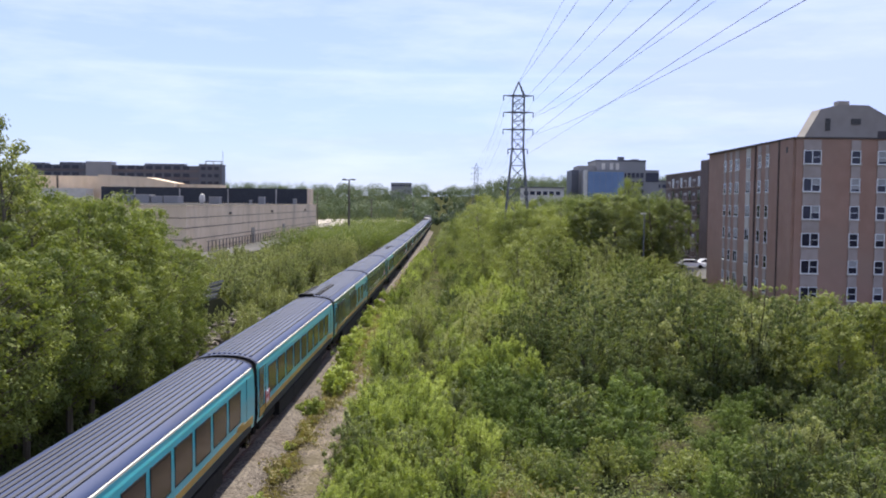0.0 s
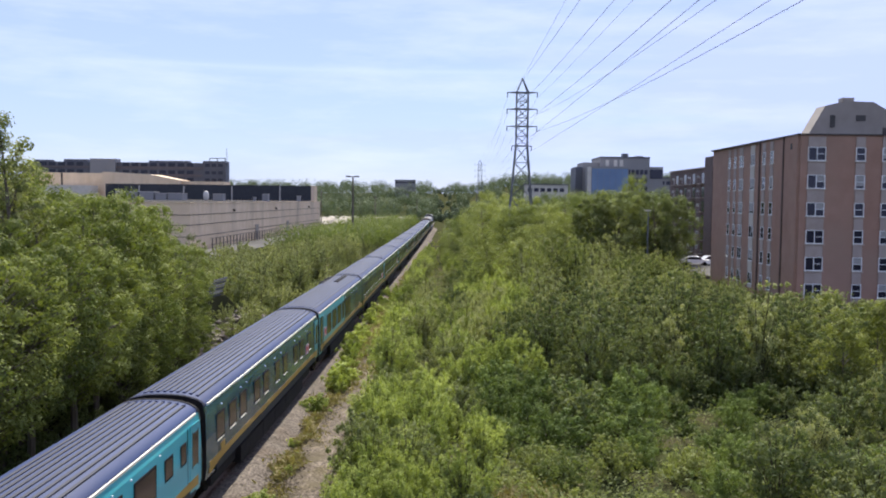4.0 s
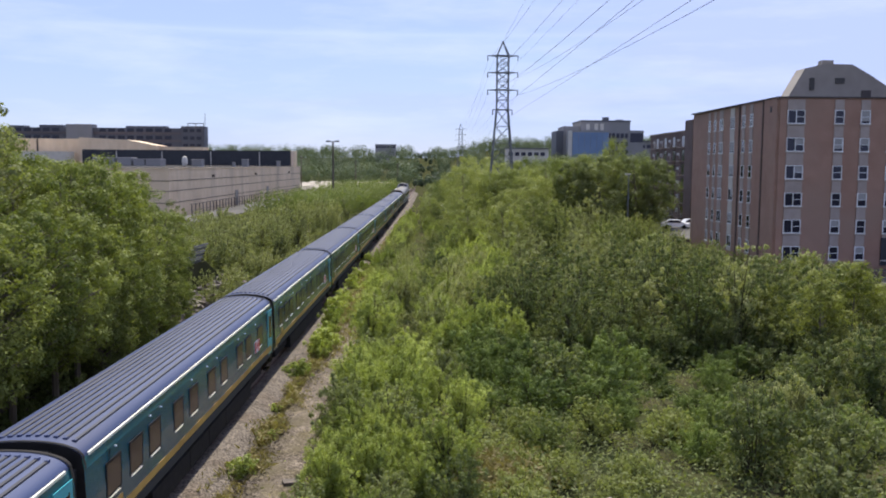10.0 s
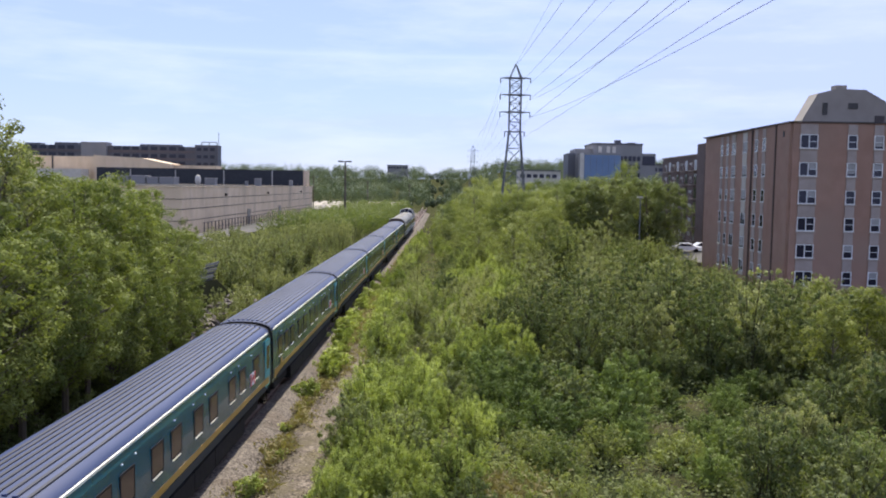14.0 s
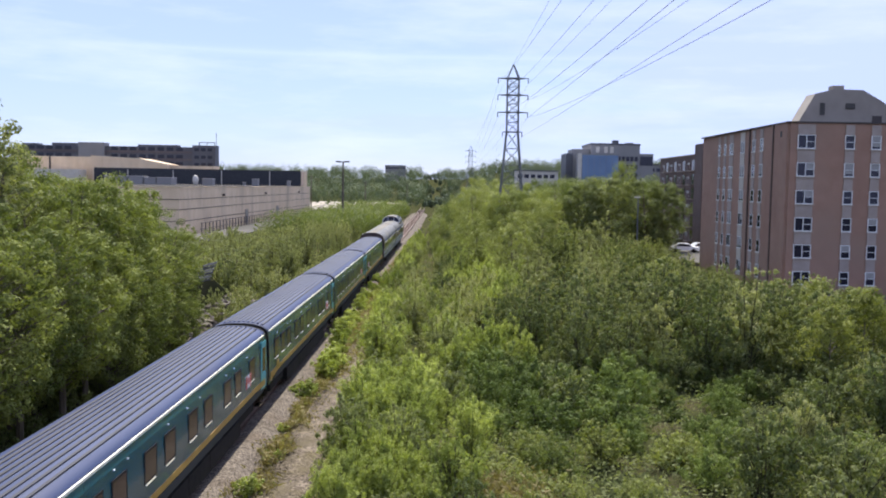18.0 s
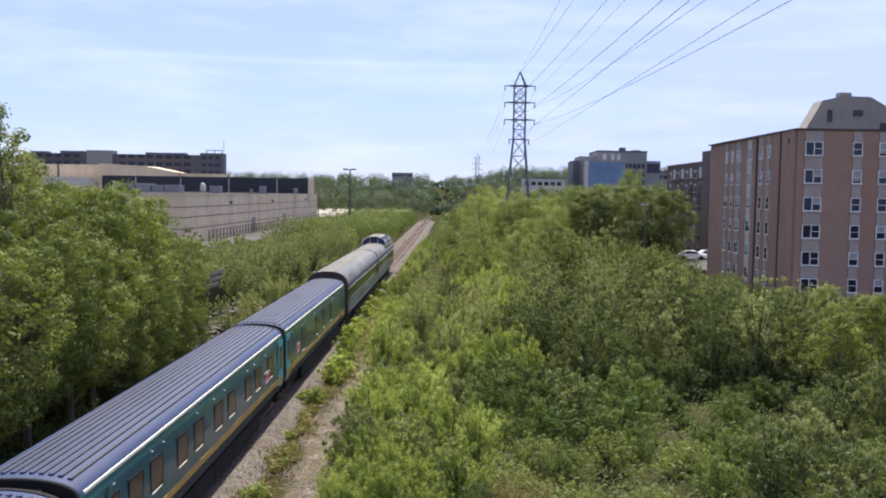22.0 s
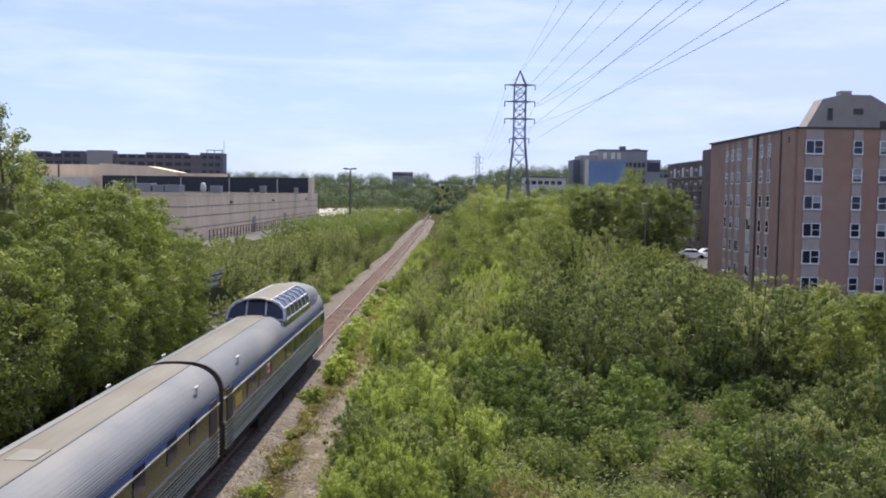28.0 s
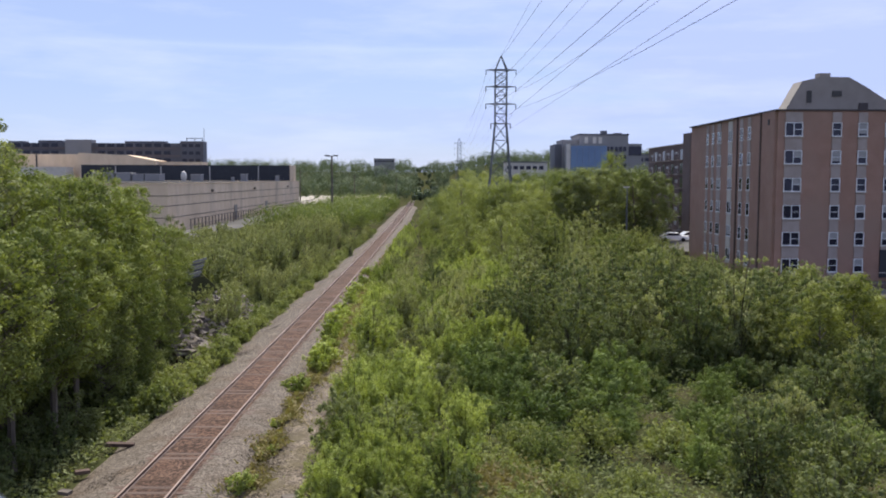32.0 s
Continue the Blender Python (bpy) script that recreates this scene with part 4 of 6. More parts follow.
def shrub(name, seed, h, r, stems, leaves, size, leaf, label, category="shrub", lean=0.5, plume=1.0, blade=1.5):
    """Many stems from one root, leafy from low down to their tips."""
    g = np.random.default_rng(seed)
    ob = thing(name, label, category)
    bm = bmesh.new()
    pts, nrm = [], []
    per = leaves // stems
    for k in range(stems):
        a, q = g.uniform(0, 6.283), math.sqrt(g.uniform(0.02, 1))
        tip = np.array((math.cos(a) * q * r, math.sin(a) * q * r, h * (1 - lean * q * q) * g.uniform(0.75, 1.08)))
        mid = np.array((tip[0] * 0.35, tip[1] * 0.35, tip[2] * 0.5))
        base = np.array((math.cos(a) * 0.12 * r, math.sin(a) * 0.12 * r, -0.25))
        bar(bm, base, mid, (0.03, 0.02), 3)
        bar(bm, mid, tip, (0.02, 0.006), 3)
        # side twigs carry the leaves in small clumps that thin out towards the tip
        n = 7
        uc = 0.16 + 0.86 * (np.arange(n) + g.uniform(0.1, 0.9, n)) / n
        line = np.outer((1 - uc) ** 2, base) + np.outer(2 * uc * (1 - uc), mid) + np.outer(uc * uc, tip)
        wide = (0.42 * (1.12 - uc) + 0.05) * min(1.3, r) / plume
        twig = line + g.normal(size=(n, 3)) * wide[:, None] * (0.95, 0.95, 0.55)
        which = g.integers(0, n, per)
        d = unit(g.normal(size=(per, 3)))
        size_c = (0.5 * wide + 0.08) * (0.6 + 0.7 * g.uniform(size=n))
        off = d * (size_c[which] * g.uniform(0.15, 1.0, per) ** 0.5)[:, None] * (1, 1, 1.15 * plume)
        pts.append(twig[which] + off)
        crisp = 1.5 if blade < 2 else 0.7
        nrm.append(d * crisp + g.normal(size=(per, 3)) * (0.35 if blade < 2 else 0.55) + (0, 0, 0.5))
    pts = np.concatenate(pts)
    pts[:, 2] = np.maximum(pts[:, 2], -0.1)
    tagged(part("stem", bm, M["stem"], ob), kind="stuff")
    part("crown", cloud_mesh("crown", pts, unit(np.concatenate(nrm)), size, leaf, g, blade), None, ob)
    return ob


def tree(name, seed, h, base, r, clumps, leaves, size, leaf, label, trunk=0.16, pointed=0.4, loose=0.34, domed=False):
    """A tapered trunk, limbs out to clumps of leaves, an uneven crown with gaps."""
    g = np.random.default_rng(seed)
    ob = thing(name, label, "tree")
    bm = bmesh.new()
    bend = g.normal(0, 0.05, 2) * h
    spine = lambda u: np.array((bend[0] * u * u, bend[1] * u * u, -0.4 + (h * 0.96 + 0.4) * u))
    for k in range(6):
        bar(bm, spine(k / 6), spine((k + 1) / 6), (trunk * (1 - 0.15 * k), trunk * (0.85 - 0.15 * k) + 0.012), 7)
    pts, nrm = [], []
    per = leaves // clumps
    for k in range(clumps):
        u = base / h + (1 - base / h) * ((k + 0.5) / clumps)
        v = (u - base / h) / (1 - base / h)
        reach = r * (1 - v ** (1.6 / max(pointed, 0.05))) ** 0.7 * (0.55 + 0.45 * math.sin(min(1, v * 2.2) * 1.57)) if v < 0.97 else 0.1
        if domed:
            reach = r * math.sqrt(max(0.05, 1 - ((v - 0.58) / 0.6) ** 2))
        a = k * 2.4 + g.normal(0, 0.4)
        q = reach * g.uniform(0.35, 1.0)
        p = spine(u) + np.array((math.cos(a) * q, math.sin(a) * q, g.normal(0.1, 0.25)))
        bar(bm, spine(max(0.1, u - 0.5 * q / h)), p, (trunk * 0.32 * (1.15 - v), 0.012), 4)
        rad = g.uniform(0.55, 1.0) * (loose * r * (1.1 - 0.5 * v) + 0.15)
        d = unit(g.normal(size=(per, 3)))
        off = d * (rad * g.uniform(0.25, 1.0, per) ** 0.5)[:, None] * (1.1, 1.1, 0.95)
        pts.append(p + off)
        nrm.append(d * 1.4 + g.normal(size=(per, 3)) * 0.35 + (0, 0, 0.6))
    part("trunk", bm, M["bark"], ob)
    part("crown", cloud_mesh("crown", np.concatenate(pts), unit(np.concatenate(nrm)), size, leaf, g), None, ob)
    return ob


def plant_all(ob, spots, group):
    """Puts the first plant on the first spot and copies on the others; spots of x, y, z, size, turn, height."""
    tagged(ob, group=group)
    for i, (x, y, z, s, a, k) in enumerate(spots):
        m = pose(x, y, z, 0, 0, a) @ Matrix.Diagonal((s, s, s * k, 1))
        if i == 0:
            ob.matrix_basis = m
        else:
            c = ob.copy()
            scene.collection.objects.link(c)
            c.matrix_basis = m
            for o in ob.children:
                d = o.copy()
                scene.collection.objects.link(d)
                d.parent = c


g = np.random.default_rng(21)
KINDS = {}


def put(kind, x, y, h, z=None, tall=None):
    KINDS.setdefault(kind, []).append((x, y, (ground_z(x, y) if z is None else z), h, g.uniform(0, 360), tall or g.uniform(0.88, 1.12)))


# the rough field between the path and the apartment blocks
y = 23.0
while y < 150:
    step = 2.45 if y < 50 else 3.0 if y < 85 else 4.5
    x = track_x(y) + (5.75 if y < 60 else 4.6)
    while x < min(0.62 * y + 4, 32.0 if y > 78 else 40):
        px, py = x + g.uniform(-0.45, 0.45) * step * (0.2 if x < track_x(y) + 6.4 else 1), y + g.uniform(-0.45, 0.45) * step
        q = g.uniform()
        n1 = noise.noise((px * 0.11, py * 0.11, 4.0))
        # heights capped by sight lines from the camera, lower towards blocks and car park
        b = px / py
        # bare dark gaps between the bramble mounds
        if py < 49 and px > 2.5 and noise.noise((px * 0.33, py * 0.33, 9.0)) < -0.22:
            x += step
            continue
        if (px - 5.3) ** 2 + (py - 26) ** 2 < 2.4:
            x += step
            continue
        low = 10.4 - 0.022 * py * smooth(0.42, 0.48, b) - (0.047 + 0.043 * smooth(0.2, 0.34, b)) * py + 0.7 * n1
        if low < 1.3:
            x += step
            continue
        if py < 49:
            if py > 35 and 0.2 < b < 0.37:
                put("bramble" if q < 0.72 else "cherry_low" if q < 0.9 else "sallow_low", px, py, g.uniform(0.45, 0.95))
            elif px < 1.5:
                put("willow" if q < 0.75 else "alder", px, py, g.uniform(0.75, 1.05) * (0.75 if py < 28 else 1))
            elif px < 9.5 + n1 * 4 and py < 36:
                put("nettle" if q < 0.7 else "sallow_low" if q < 0.85 else "bramble", px, py, g.uniform(0.7, 1.1))
            elif px < 11 + n1 * 4:
                put("bramble" if q < 0.82 else "cherry_low", px, py, g.uniform(0.65, 1.4))
            else:
                put("grey_willow" if q < 0.1 else "alder" if q < 0.45 else "cherry_low" if q < 0.88 else "bramble", px, py, g.uniform(0.8, 1.15))
        elif px < 4.5 + 0.03 * py + n1 * 3:
            put("willow" if q < 0.55 else "grey_willow" if q < 0.85 else "alder", px, py, g.uniform(0.85, 1.25))
        elif py < 64 and px < 24:
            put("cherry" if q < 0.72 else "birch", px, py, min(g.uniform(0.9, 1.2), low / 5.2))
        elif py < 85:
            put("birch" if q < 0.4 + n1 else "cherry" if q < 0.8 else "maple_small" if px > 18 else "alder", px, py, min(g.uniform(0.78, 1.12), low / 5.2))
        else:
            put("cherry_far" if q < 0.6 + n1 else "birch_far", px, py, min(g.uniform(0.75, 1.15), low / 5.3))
        x += step * g.uniform(0.85, 1.2)
    y += step * 0.95
# a close stand of willow along the path
for k in range(20):
    put("willow", -3.4 + 2.5 * ((k * 0.618) % 1), 27.5 + 0.85 * k, g.uniform(0.7, 0.92))
# young growth along the foot of the cherry trees
for k in range(22):
    x = 3.5 + 1.05 * k
    put(("cherry_low", "bramble", "alder")[k % 3], x + g.uniform(-0.4, 0.4), 49.2 + g.uniform(-1.0, 0.8), g.uniform(0.7, 1.1))
# taller dark trees round the car park, a slim one standing out above them
for x, y, h in ((21.3, 141, 0.90), (25.0, 141, 0.98), (31.8, 147, 0.96), (35.0, 150, 0.93), (34.0, 158, 0.86), (23, 152, 0.92)):
    put("big_tree", x, y, h, tall=1.0)
put("maple", 28.6, 150, 0.6, tall=2.45)
for x, y, h in ((9.5, 136, 0.97), (12.6, 134, 0.88), (10.6, 128, 0.72)):
    put("maple", x, y, h, tall=1.0)
for x, y, h in ((19.8, 118, 1.5), (18.6, 124, 1.1), (24.0, 117, 0.95)):
    put("birch", x, y, h, tall=1.0)
for x, y, h in ((29.3, 152, 1.1), (29, 160, 1.1), (3, 136, 0.62), (8, 139, 0.95), (12.8, 141, 1.02), (17.3, 147, 1.06), (10, 161, 1.08), (4.5, 168, 0.98), (15, 174, 1.15), (20.5, 168, 1.15), (-1.5, 152, 0.5), (1, 180, 0.7), (8, 190, 1.1)):
    put("maple", x, y, h)
# maples with rust-tinged tips
for x, y, h in ((20.2, 47.5, 0.95), (22.8, 49.5, 1.0), (18.4, 50.0, 0.85), (24.6, 52, 0.95), (6.3, 108, 1.0), (8.4, 111, 0.9), (3.5, 97, 0.8)):
    put("maple_rust", x, y, h)
for k in range(34):
    x, y = g.uniform(-2.5, 20), g.uniform(97, 150)
    put(("cherry_far", "birch_far", "maple_low")[k % 3], x, y, (9.7 - 0.026 * y) / 5.3 * g.uniform(0.8, 1.05) * (0.6 + 0.4 * smooth(0, 7, x)))
# trees on the bank across the track, lower towards the rock cut
# place and height of each, fitted to the skyline the camera sees
put("poplar", -18.3, 37.5, 1.3, tall=1.0)
put("poplar", -19.7, 39.2, 1.2, tall=1.0)
for x, y, h in ((-19.5, 29, 11.1), (-22, 33.5, 11.1), (-17.2, 41.5, 10.1), (-20.8, 40, 11.1), (-24.5, 39, 11.1), (-16.3, 46, 7.6), (-19, 46.5, 10.5), (-22.6, 46, 11.2), (-26.5, 46, 11.2), (-17.3, 51.5, 8.1), (-20.2, 50.5, 10.9), (-24, 53, 10.7), (-28, 53, 11.2), (-18.4, 58, 6.9), (-22.5, 59, 10.3), (-26.5, 60, 10.7), (-31, 60, 11.3), (-28, 41, 11.2), (-18, 25, 11), (-19.8, 61.5, 7.6), (-25, 49.5, 11.2), (-17.9, 55, 7.7), (-16.7, 56.8, 5.3), (-16, 50.5, 6.3), (-17.3, 47.8, 9.9), (-18.6, 50.2, 9.9), (-18.4, 44, 10.2), (-15.3, 41, 6.3), (-15.2, 44, 5.6), (-20.3, 58.5, 8.6)):
    kind = "lime_bank" if y < 36 else "maple_bank" if g.uniform() < 0.65 else "ash"
    put(kind, x, y, h / (10.4 if kind == "maple_bank" else 10.2), tall=1.0)
for x, y, h in ((-15.3, 26.0, 8.4), (-15.1, 29.0, 8.6), (-15.4, 32.2, 8.8), (-15.2, 35.4, 8.6), (-15.6, 38.6, 8.2), (-17.6, 27.5, 9.4), (-17.8, 31.0, 9.8), (-17.6, 34.5, 9.4), (-17.8, 38.4, 9.4), (-15.6, 41.8, 7.0)):
    put("lime_high", x, y, h / 10.2, tall=1.0)
for x, y, h in ((-14.2, 36.6, 0.5), (-14.9, 47, 0.7), (-14.2, 31.5, 0.45), (-14.1, 41.5, 0.5), (-14.6, 34, 0.6), (-14.4, 28.6, 0.55), (-13.9, 39.2, 0.4), (-15.2, 30.2, 0.8), (-15.4, 36.8, 0.8), (-15.5, 33, 0.7)):
    put("alder_bank", x, y, h)
# shrub belt towards the factory
y = 62.0
while y < 172:
    step = 3.5 if y < 110 else 4.8
    x = track_x(y) - (5.2 if y < 85 else 4.3)
    while x > (-46 if y < 118 else -39):
        px, py = x + g.uniform(-0.4, 0.4) * step, y + g.uniform(-0.45, 0.45) * step
        rise = smooth(4.5, 9.5, track_x(y) - px)
        q = g.uniform()
        if abs(px + 22) > 2.5 or py > 80 or py < 68:
            # heights held under the camera's sight lines so factory wall and fence show
            b = px / py
            top = 10.4 - py * (0.053 if b < -0.22 else 0.0115 + 0.1886 * max(0.06, -b))
            # lower still along the sight line to the scrap pile
            if -0.315 < b < -0.235 and py < 76:
                top = min(top, 9.3 - 0.105 * py)
            put("willow_far" if q < 0.6 else "birch_far" if q < 0.72 else "grey_far", px, py, max(0.25, min((0.62 + 0.5 * rise) * g.uniform(0.8, 1.15), (top + 0.75) / 4.6)))
        x -= step * g.uniform(0.9, 1.25)
    y += step
# weeds between ballast and path
for x, y, h in ((-6.8, 43.7, 0.5), (-6.55, 48.4, 0.55), (-6.4, 50.2, 0.6), (-6.7, 51.6, 0.55), (-6.8, 54.5, 0.5), (-7.0, 57.5, 0.55), (-7.1, 60, 0.5), (-7.3, 63, 0.6), (-7.2, 66.5, 0.55), (-7.4, 70, 0.5), (-7.3, 74, 0.55), (-7.5, 78, 0.5), (-7.5, 82, 0.55), (-6.5, 29.6, 0.34), (-6.3, 33.6, 0.2), (-6.9, 37.5, 0.2), (-7.5, 88, 0.5), (-7.6, 95, 0.5)):
    put("weed", x, y, h * 2.0, -0.5)
for k in range(30):
    y = 38 + 2.4 * k + g.uniform(-1, 1)
    put("weed_bank", track_x(y) - g.uniform(3.3, 4.9), y, g.uniform(0.7, 1.4), -0.75)
for k in range(70):
    y = 40 + 2.0 * k + g.uniform(-1, 1)
    put("weed_bank", track_x(y) - g.uniform(2.9, 3.9), y, g.uniform(0.6, 1.2), -0.72)
    if y > 58:
        put("weed", track_x(y) + g.uniform(2.0, 3.0), y, g.uniform(0.35, 0.75), -0.6)
        put("weed", track_x(y) + g.uniform(3.0, 4.4), y, g.uniform(0.5, 1.0), -0.65)

MAKE = {
    "willow": lambda: shrub("willow_shrub", 1, 2.9, 1.25, 34, 10500, 0.043, M["leaf_lime"], "lime-green willow shrub with many upright leafy stems", lean=0.35, plume=1.5, blade=2.6),
    "grey_willow": lambda: shrub("sallow_shrub", 2, 3.1, 1.35, 28, 9000, 0.045, M["leaf_grey"], "grey-green sallow shrub with loose upright stems", lean=0.4, plume=1.4, blade=2.4),
    "alder": lambda: shrub("alder_shrub", 3, 3.2, 1.5, 20, 4600, 0.076, M["leaf_dark"], "dark-green alder shrub, dense and rounded", lean=0.55),
    "nettle": lambda: shrub("nettle_clump", 24, 1.25, 1.2, 30, 4600, 0.06, M["leaf_mid"], "low mid-green clump of nettles and young shoots", "weeds", lean=0.5),
    "sallow_low": lambda: shrub("sallow_shrub", 25, 1.7, 1.1, 20, 3000, 0.068, M["leaf_olive"], "low olive-green sallow shrub with thin stems", lean=0.45),
    "cherry_low": lambda: shrub("cherry_shrub", 26, 2.3, 1.2, 20, 3800, 0.076, M["leaf_dark"], "dark-green young cherry thicket", lean=0.4),
    # leaves dark to hold the shade at the foot of the bank
    "alder_bank": lambda: shrub("alder_shrub", 27, 3.2, 1.5, 20, 3400, 0.09, M["leaf_dark"], "alder shrub at the foot of the bank, dark green for shade", lean=0.5),
    "bramble": lambda: shrub("bramble_bush", 4, 1.9, 1.5, 20, 8000, 0.056, M["leaf_bramble"], "low sprawling bramble bush in a green mound", lean=0.6),
    "weed": lambda: shrub("weed_clump", 5, 1.0, 0.8, 12, 900, 0.10, M["leaf_lime"], "low light-green weed clump in the gravel", "weeds", lean=0.45),
    "weed_bank": lambda: shrub("weed_clump", 35, 1.0, 0.85, 14, 1300, 0.085, M["leaf_mid"], "low green clump of weeds at the foot of the bank", "weeds", lean=0.45),
    "birch": lambda: shrub("birch_tree", 6, 5.4, 1.3, 18, 4400, 0.078, M["leaf_grey"], "young birch tree of slender upright grey-green plumes", "tree", lean=0.3, plume=1.15),
    "cherry": lambda: shrub("cherry_tree", 7, 5.2, 1.65, 24, 5000, 0.084, M["leaf_dark"], "young dark-green cherry tree, leafy to the ground", "tree", lean=0.4),
    "maple_small": lambda: tree("maple_tree", 8, 4.6, 0.5, 1.9, 34, 3600, 0.12, M["leaf_olive"], "small maple tree with olive and yellow-green leaves", trunk=0.08, pointed=0.45),
    "maple_rust": lambda: tree("maple_tree", 30, 4.9, 0.4, 1.9, 44, 6500, 0.09, M["leaf_rust"], "small maple tree with rust-tinged yellow-green leaves", trunk=0.08, pointed=0.4),
    "cherry_far": lambda: shrub("cherry_tree", 9, 5.2, 2.2, 22, 4400, 0.10, M["leaf_mid"], "green wild cherry tree in the thicket", "tree", lean=0.42),
    "birch_far": lambda: shrub("birch_tree", 10, 5.4, 1.7, 16, 3400, 0.095, M["leaf_grey"], "slender birch tree standing in the thicket", "tree", lean=0.32, plume=1.1),
    "maple_low": lambda: tree("maple_tree", 28, 5.3, 0.4, 2.5, 50, 6500, 0.10, M["leaf_olive"], "young olive-green maple tree in the thicket", trunk=0.09, pointed=0.3, loose=0.36),
    "big_tree": lambda: tree("lime_tree", 11, 12.5, 1.5, 4.2, 80, 18000, 0.165, M["leaf_dark"], "tall dark-green broad-crowned tree by the car park", trunk=0.28, pointed=0.35, loose=0.32, domed=True),
    "maple": lambda: tree("maple_tree", 12, 10.2, 0.8, 4.3, 90, 17000, 0.125, M["leaf_mid"], "broad mid-green maple tree in the thicket", trunk=0.2, pointed=0.28, loose=0.36, domed=True),
    "maple_bank": lambda: tree("maple_tree", 17, 10.4, 1.0, 3.1, 190, 21000, 0.095, M["leaf_maple"], "broad mid-green maple tree on the bank", trunk=0.2, pointed=0.32, loose=0.19, domed=True),
    "lime_bank": lambda: tree("lime_tree", 29, 10.2, 0.8, 3.0, 190, 19000, 0.095, M["leaf_maple"], "mid-green lime tree with a dense rounded crown", trunk=0.2, pointed=0.4, loose=0.18, domed=True),
    "lime_high": lambda: tree("lime_tree", 31, 10.2, 3.6, 2.9, 150, 17000, 0.095, M["leaf_maple"], "mid-green lime tree with a high crown over dark trunks", trunk=0.2, pointed=0.4, loose=0.2, domed=True),
    "ash": lambda: tree("ash_tree", 13, 10.2, 1.0, 3.0, 170, 19000, 0.095, M["leaf_mid"], "mid-green ash tree with leaf clumps on many limbs", trunk=0.2, pointed=0.5, loose=0.2, domed=True),
    "poplar": lambda: tree("poplar_tree", 14, 10.6, 0.6, 2.5, 130, 9000, 0.085, M["leaf_grey"], "tall thin poplar tree with a sparse pale top", trunk=0.16, pointed=0.8, loose=0.2),
    "willow_far": lambda: shrub("osier_shrub", 15, 4.2, 1.9, 24, 3800, 0.095, M["leaf_grey"], "grey-green osier shrub in the belt by the track", lean=0.3, plume=1.5),
    "grey_far": lambda: shrub("sallow_shrub", 16, 4.0, 1.8, 20, 3200, 0.1, M["leaf_grey"], "grey-green sallow shrub in the belt by the track", lean=0.35, plume=1.4),
}
for kind, spots in KINDS.items():
    plant_all(MAKE[kind](), spots, "plants beside the railway")


def cover(name, n, place, size, leaf, label, up=0.8, long=1.5, seed=31):
    gg = np.random.default_rng(seed)
    pts = np.array([place(gg) for _ in range(n)])
    nrm = gg.normal(size=(n, 3)) * 0.6 + (0, 0, up)
    ob = new(name, cloud_mesh(name, pts, unit(nrm), size, leaf, gg, long))
    return tagged(ob, label, "plants", kind="stuff")


def in_field(gg):
    y = 21 + 110 * gg.uniform() ** 1.5
    x = track_x(y) + 5.0 + (0.62 * y + 9) * gg.uniform()
    return x, y, ground_z(x, y) + 0.75 * gg.uniform() ** 1.5 * (1 + noise.noise((x * 0.5, y * 0.5, 0)))


def on_bank(gg):
    y = 24 + 90 * gg.uniform() ** 1.2
    x = track_x(y) - 3.4 - 13 * gg.uniform() ** 1.4
    return x, y, ground_z(x, y) + 0.7 * gg.uniform() ** 1.5 * (1 + noise.noise((x * 0.5, y * 0.5, 0)))


def by_path(gg):
    y = 22 + 110 * gg.uniform() ** 1.2
    k = gg.uniform()
    x = track_x(y) + (2.6 + gg.normal(0, 0.4) if k < 0.4 else 4.95 + gg.normal(0, 0.3) if k < 0.8 else 3.9 + gg.normal(0, 0.5))
    return x, y, -0.62 + 0.32 * gg.uniform() * (0.4 + smooth(36, 60, y))


# dark leaf colour carries the shade between bushes and under the bank trees
cover("undergrowth", 120000, in_field, 0.09, M["leaf_dark"], "low tangled undergrowth of leaves and vines")
cover("undergrowth", 42000, on_bank, 0.10, M["leaf_dark"], "low weeds and ferns along the bank, dark green for shade", seed=32)
cover("grass", 48000, by_path, 0.085, M["grass"], "thin dry grass and weeds at the edges of the path", up=0.1, long=2.6, seed=33)


def dry_patch(gg):
    x, y = gg.normal(1.9, 0.8), gg.normal(29.3, 1.1)
    return x, y, ground_z(x, y) + 0.9 * gg.uniform()


cover("dry_grass", 5000, dry_patch, 0.07, M["grass"], "patch of dry brown grass and dead stems in the weeds", up=0.1, long=3.0, seed=34)


def dry_strip(gg):
    while True:
        y = 23 + 60 * gg.uniform() ** 1.4
        o = gg.normal(2.65, 0.42)
        if noise.noise((o * 0.9, y * 0.45, 2.0)) > 0.06:
            return track_x(y) + o, y, -0.5 + 0.36 * gg.uniform() ** 1.6


cover("dry_grass", 6500, dry_strip, 0.08, M["grass"], "brown dry grass and seed heads between ballast and path", up=0.1, long=3.0, seed=35)
cover("low_weeds", 1500, dry_strip, 0.075, M["leaf_olive"], "sparse low weeds in the dry grass strip", up=0.6, seed=36)


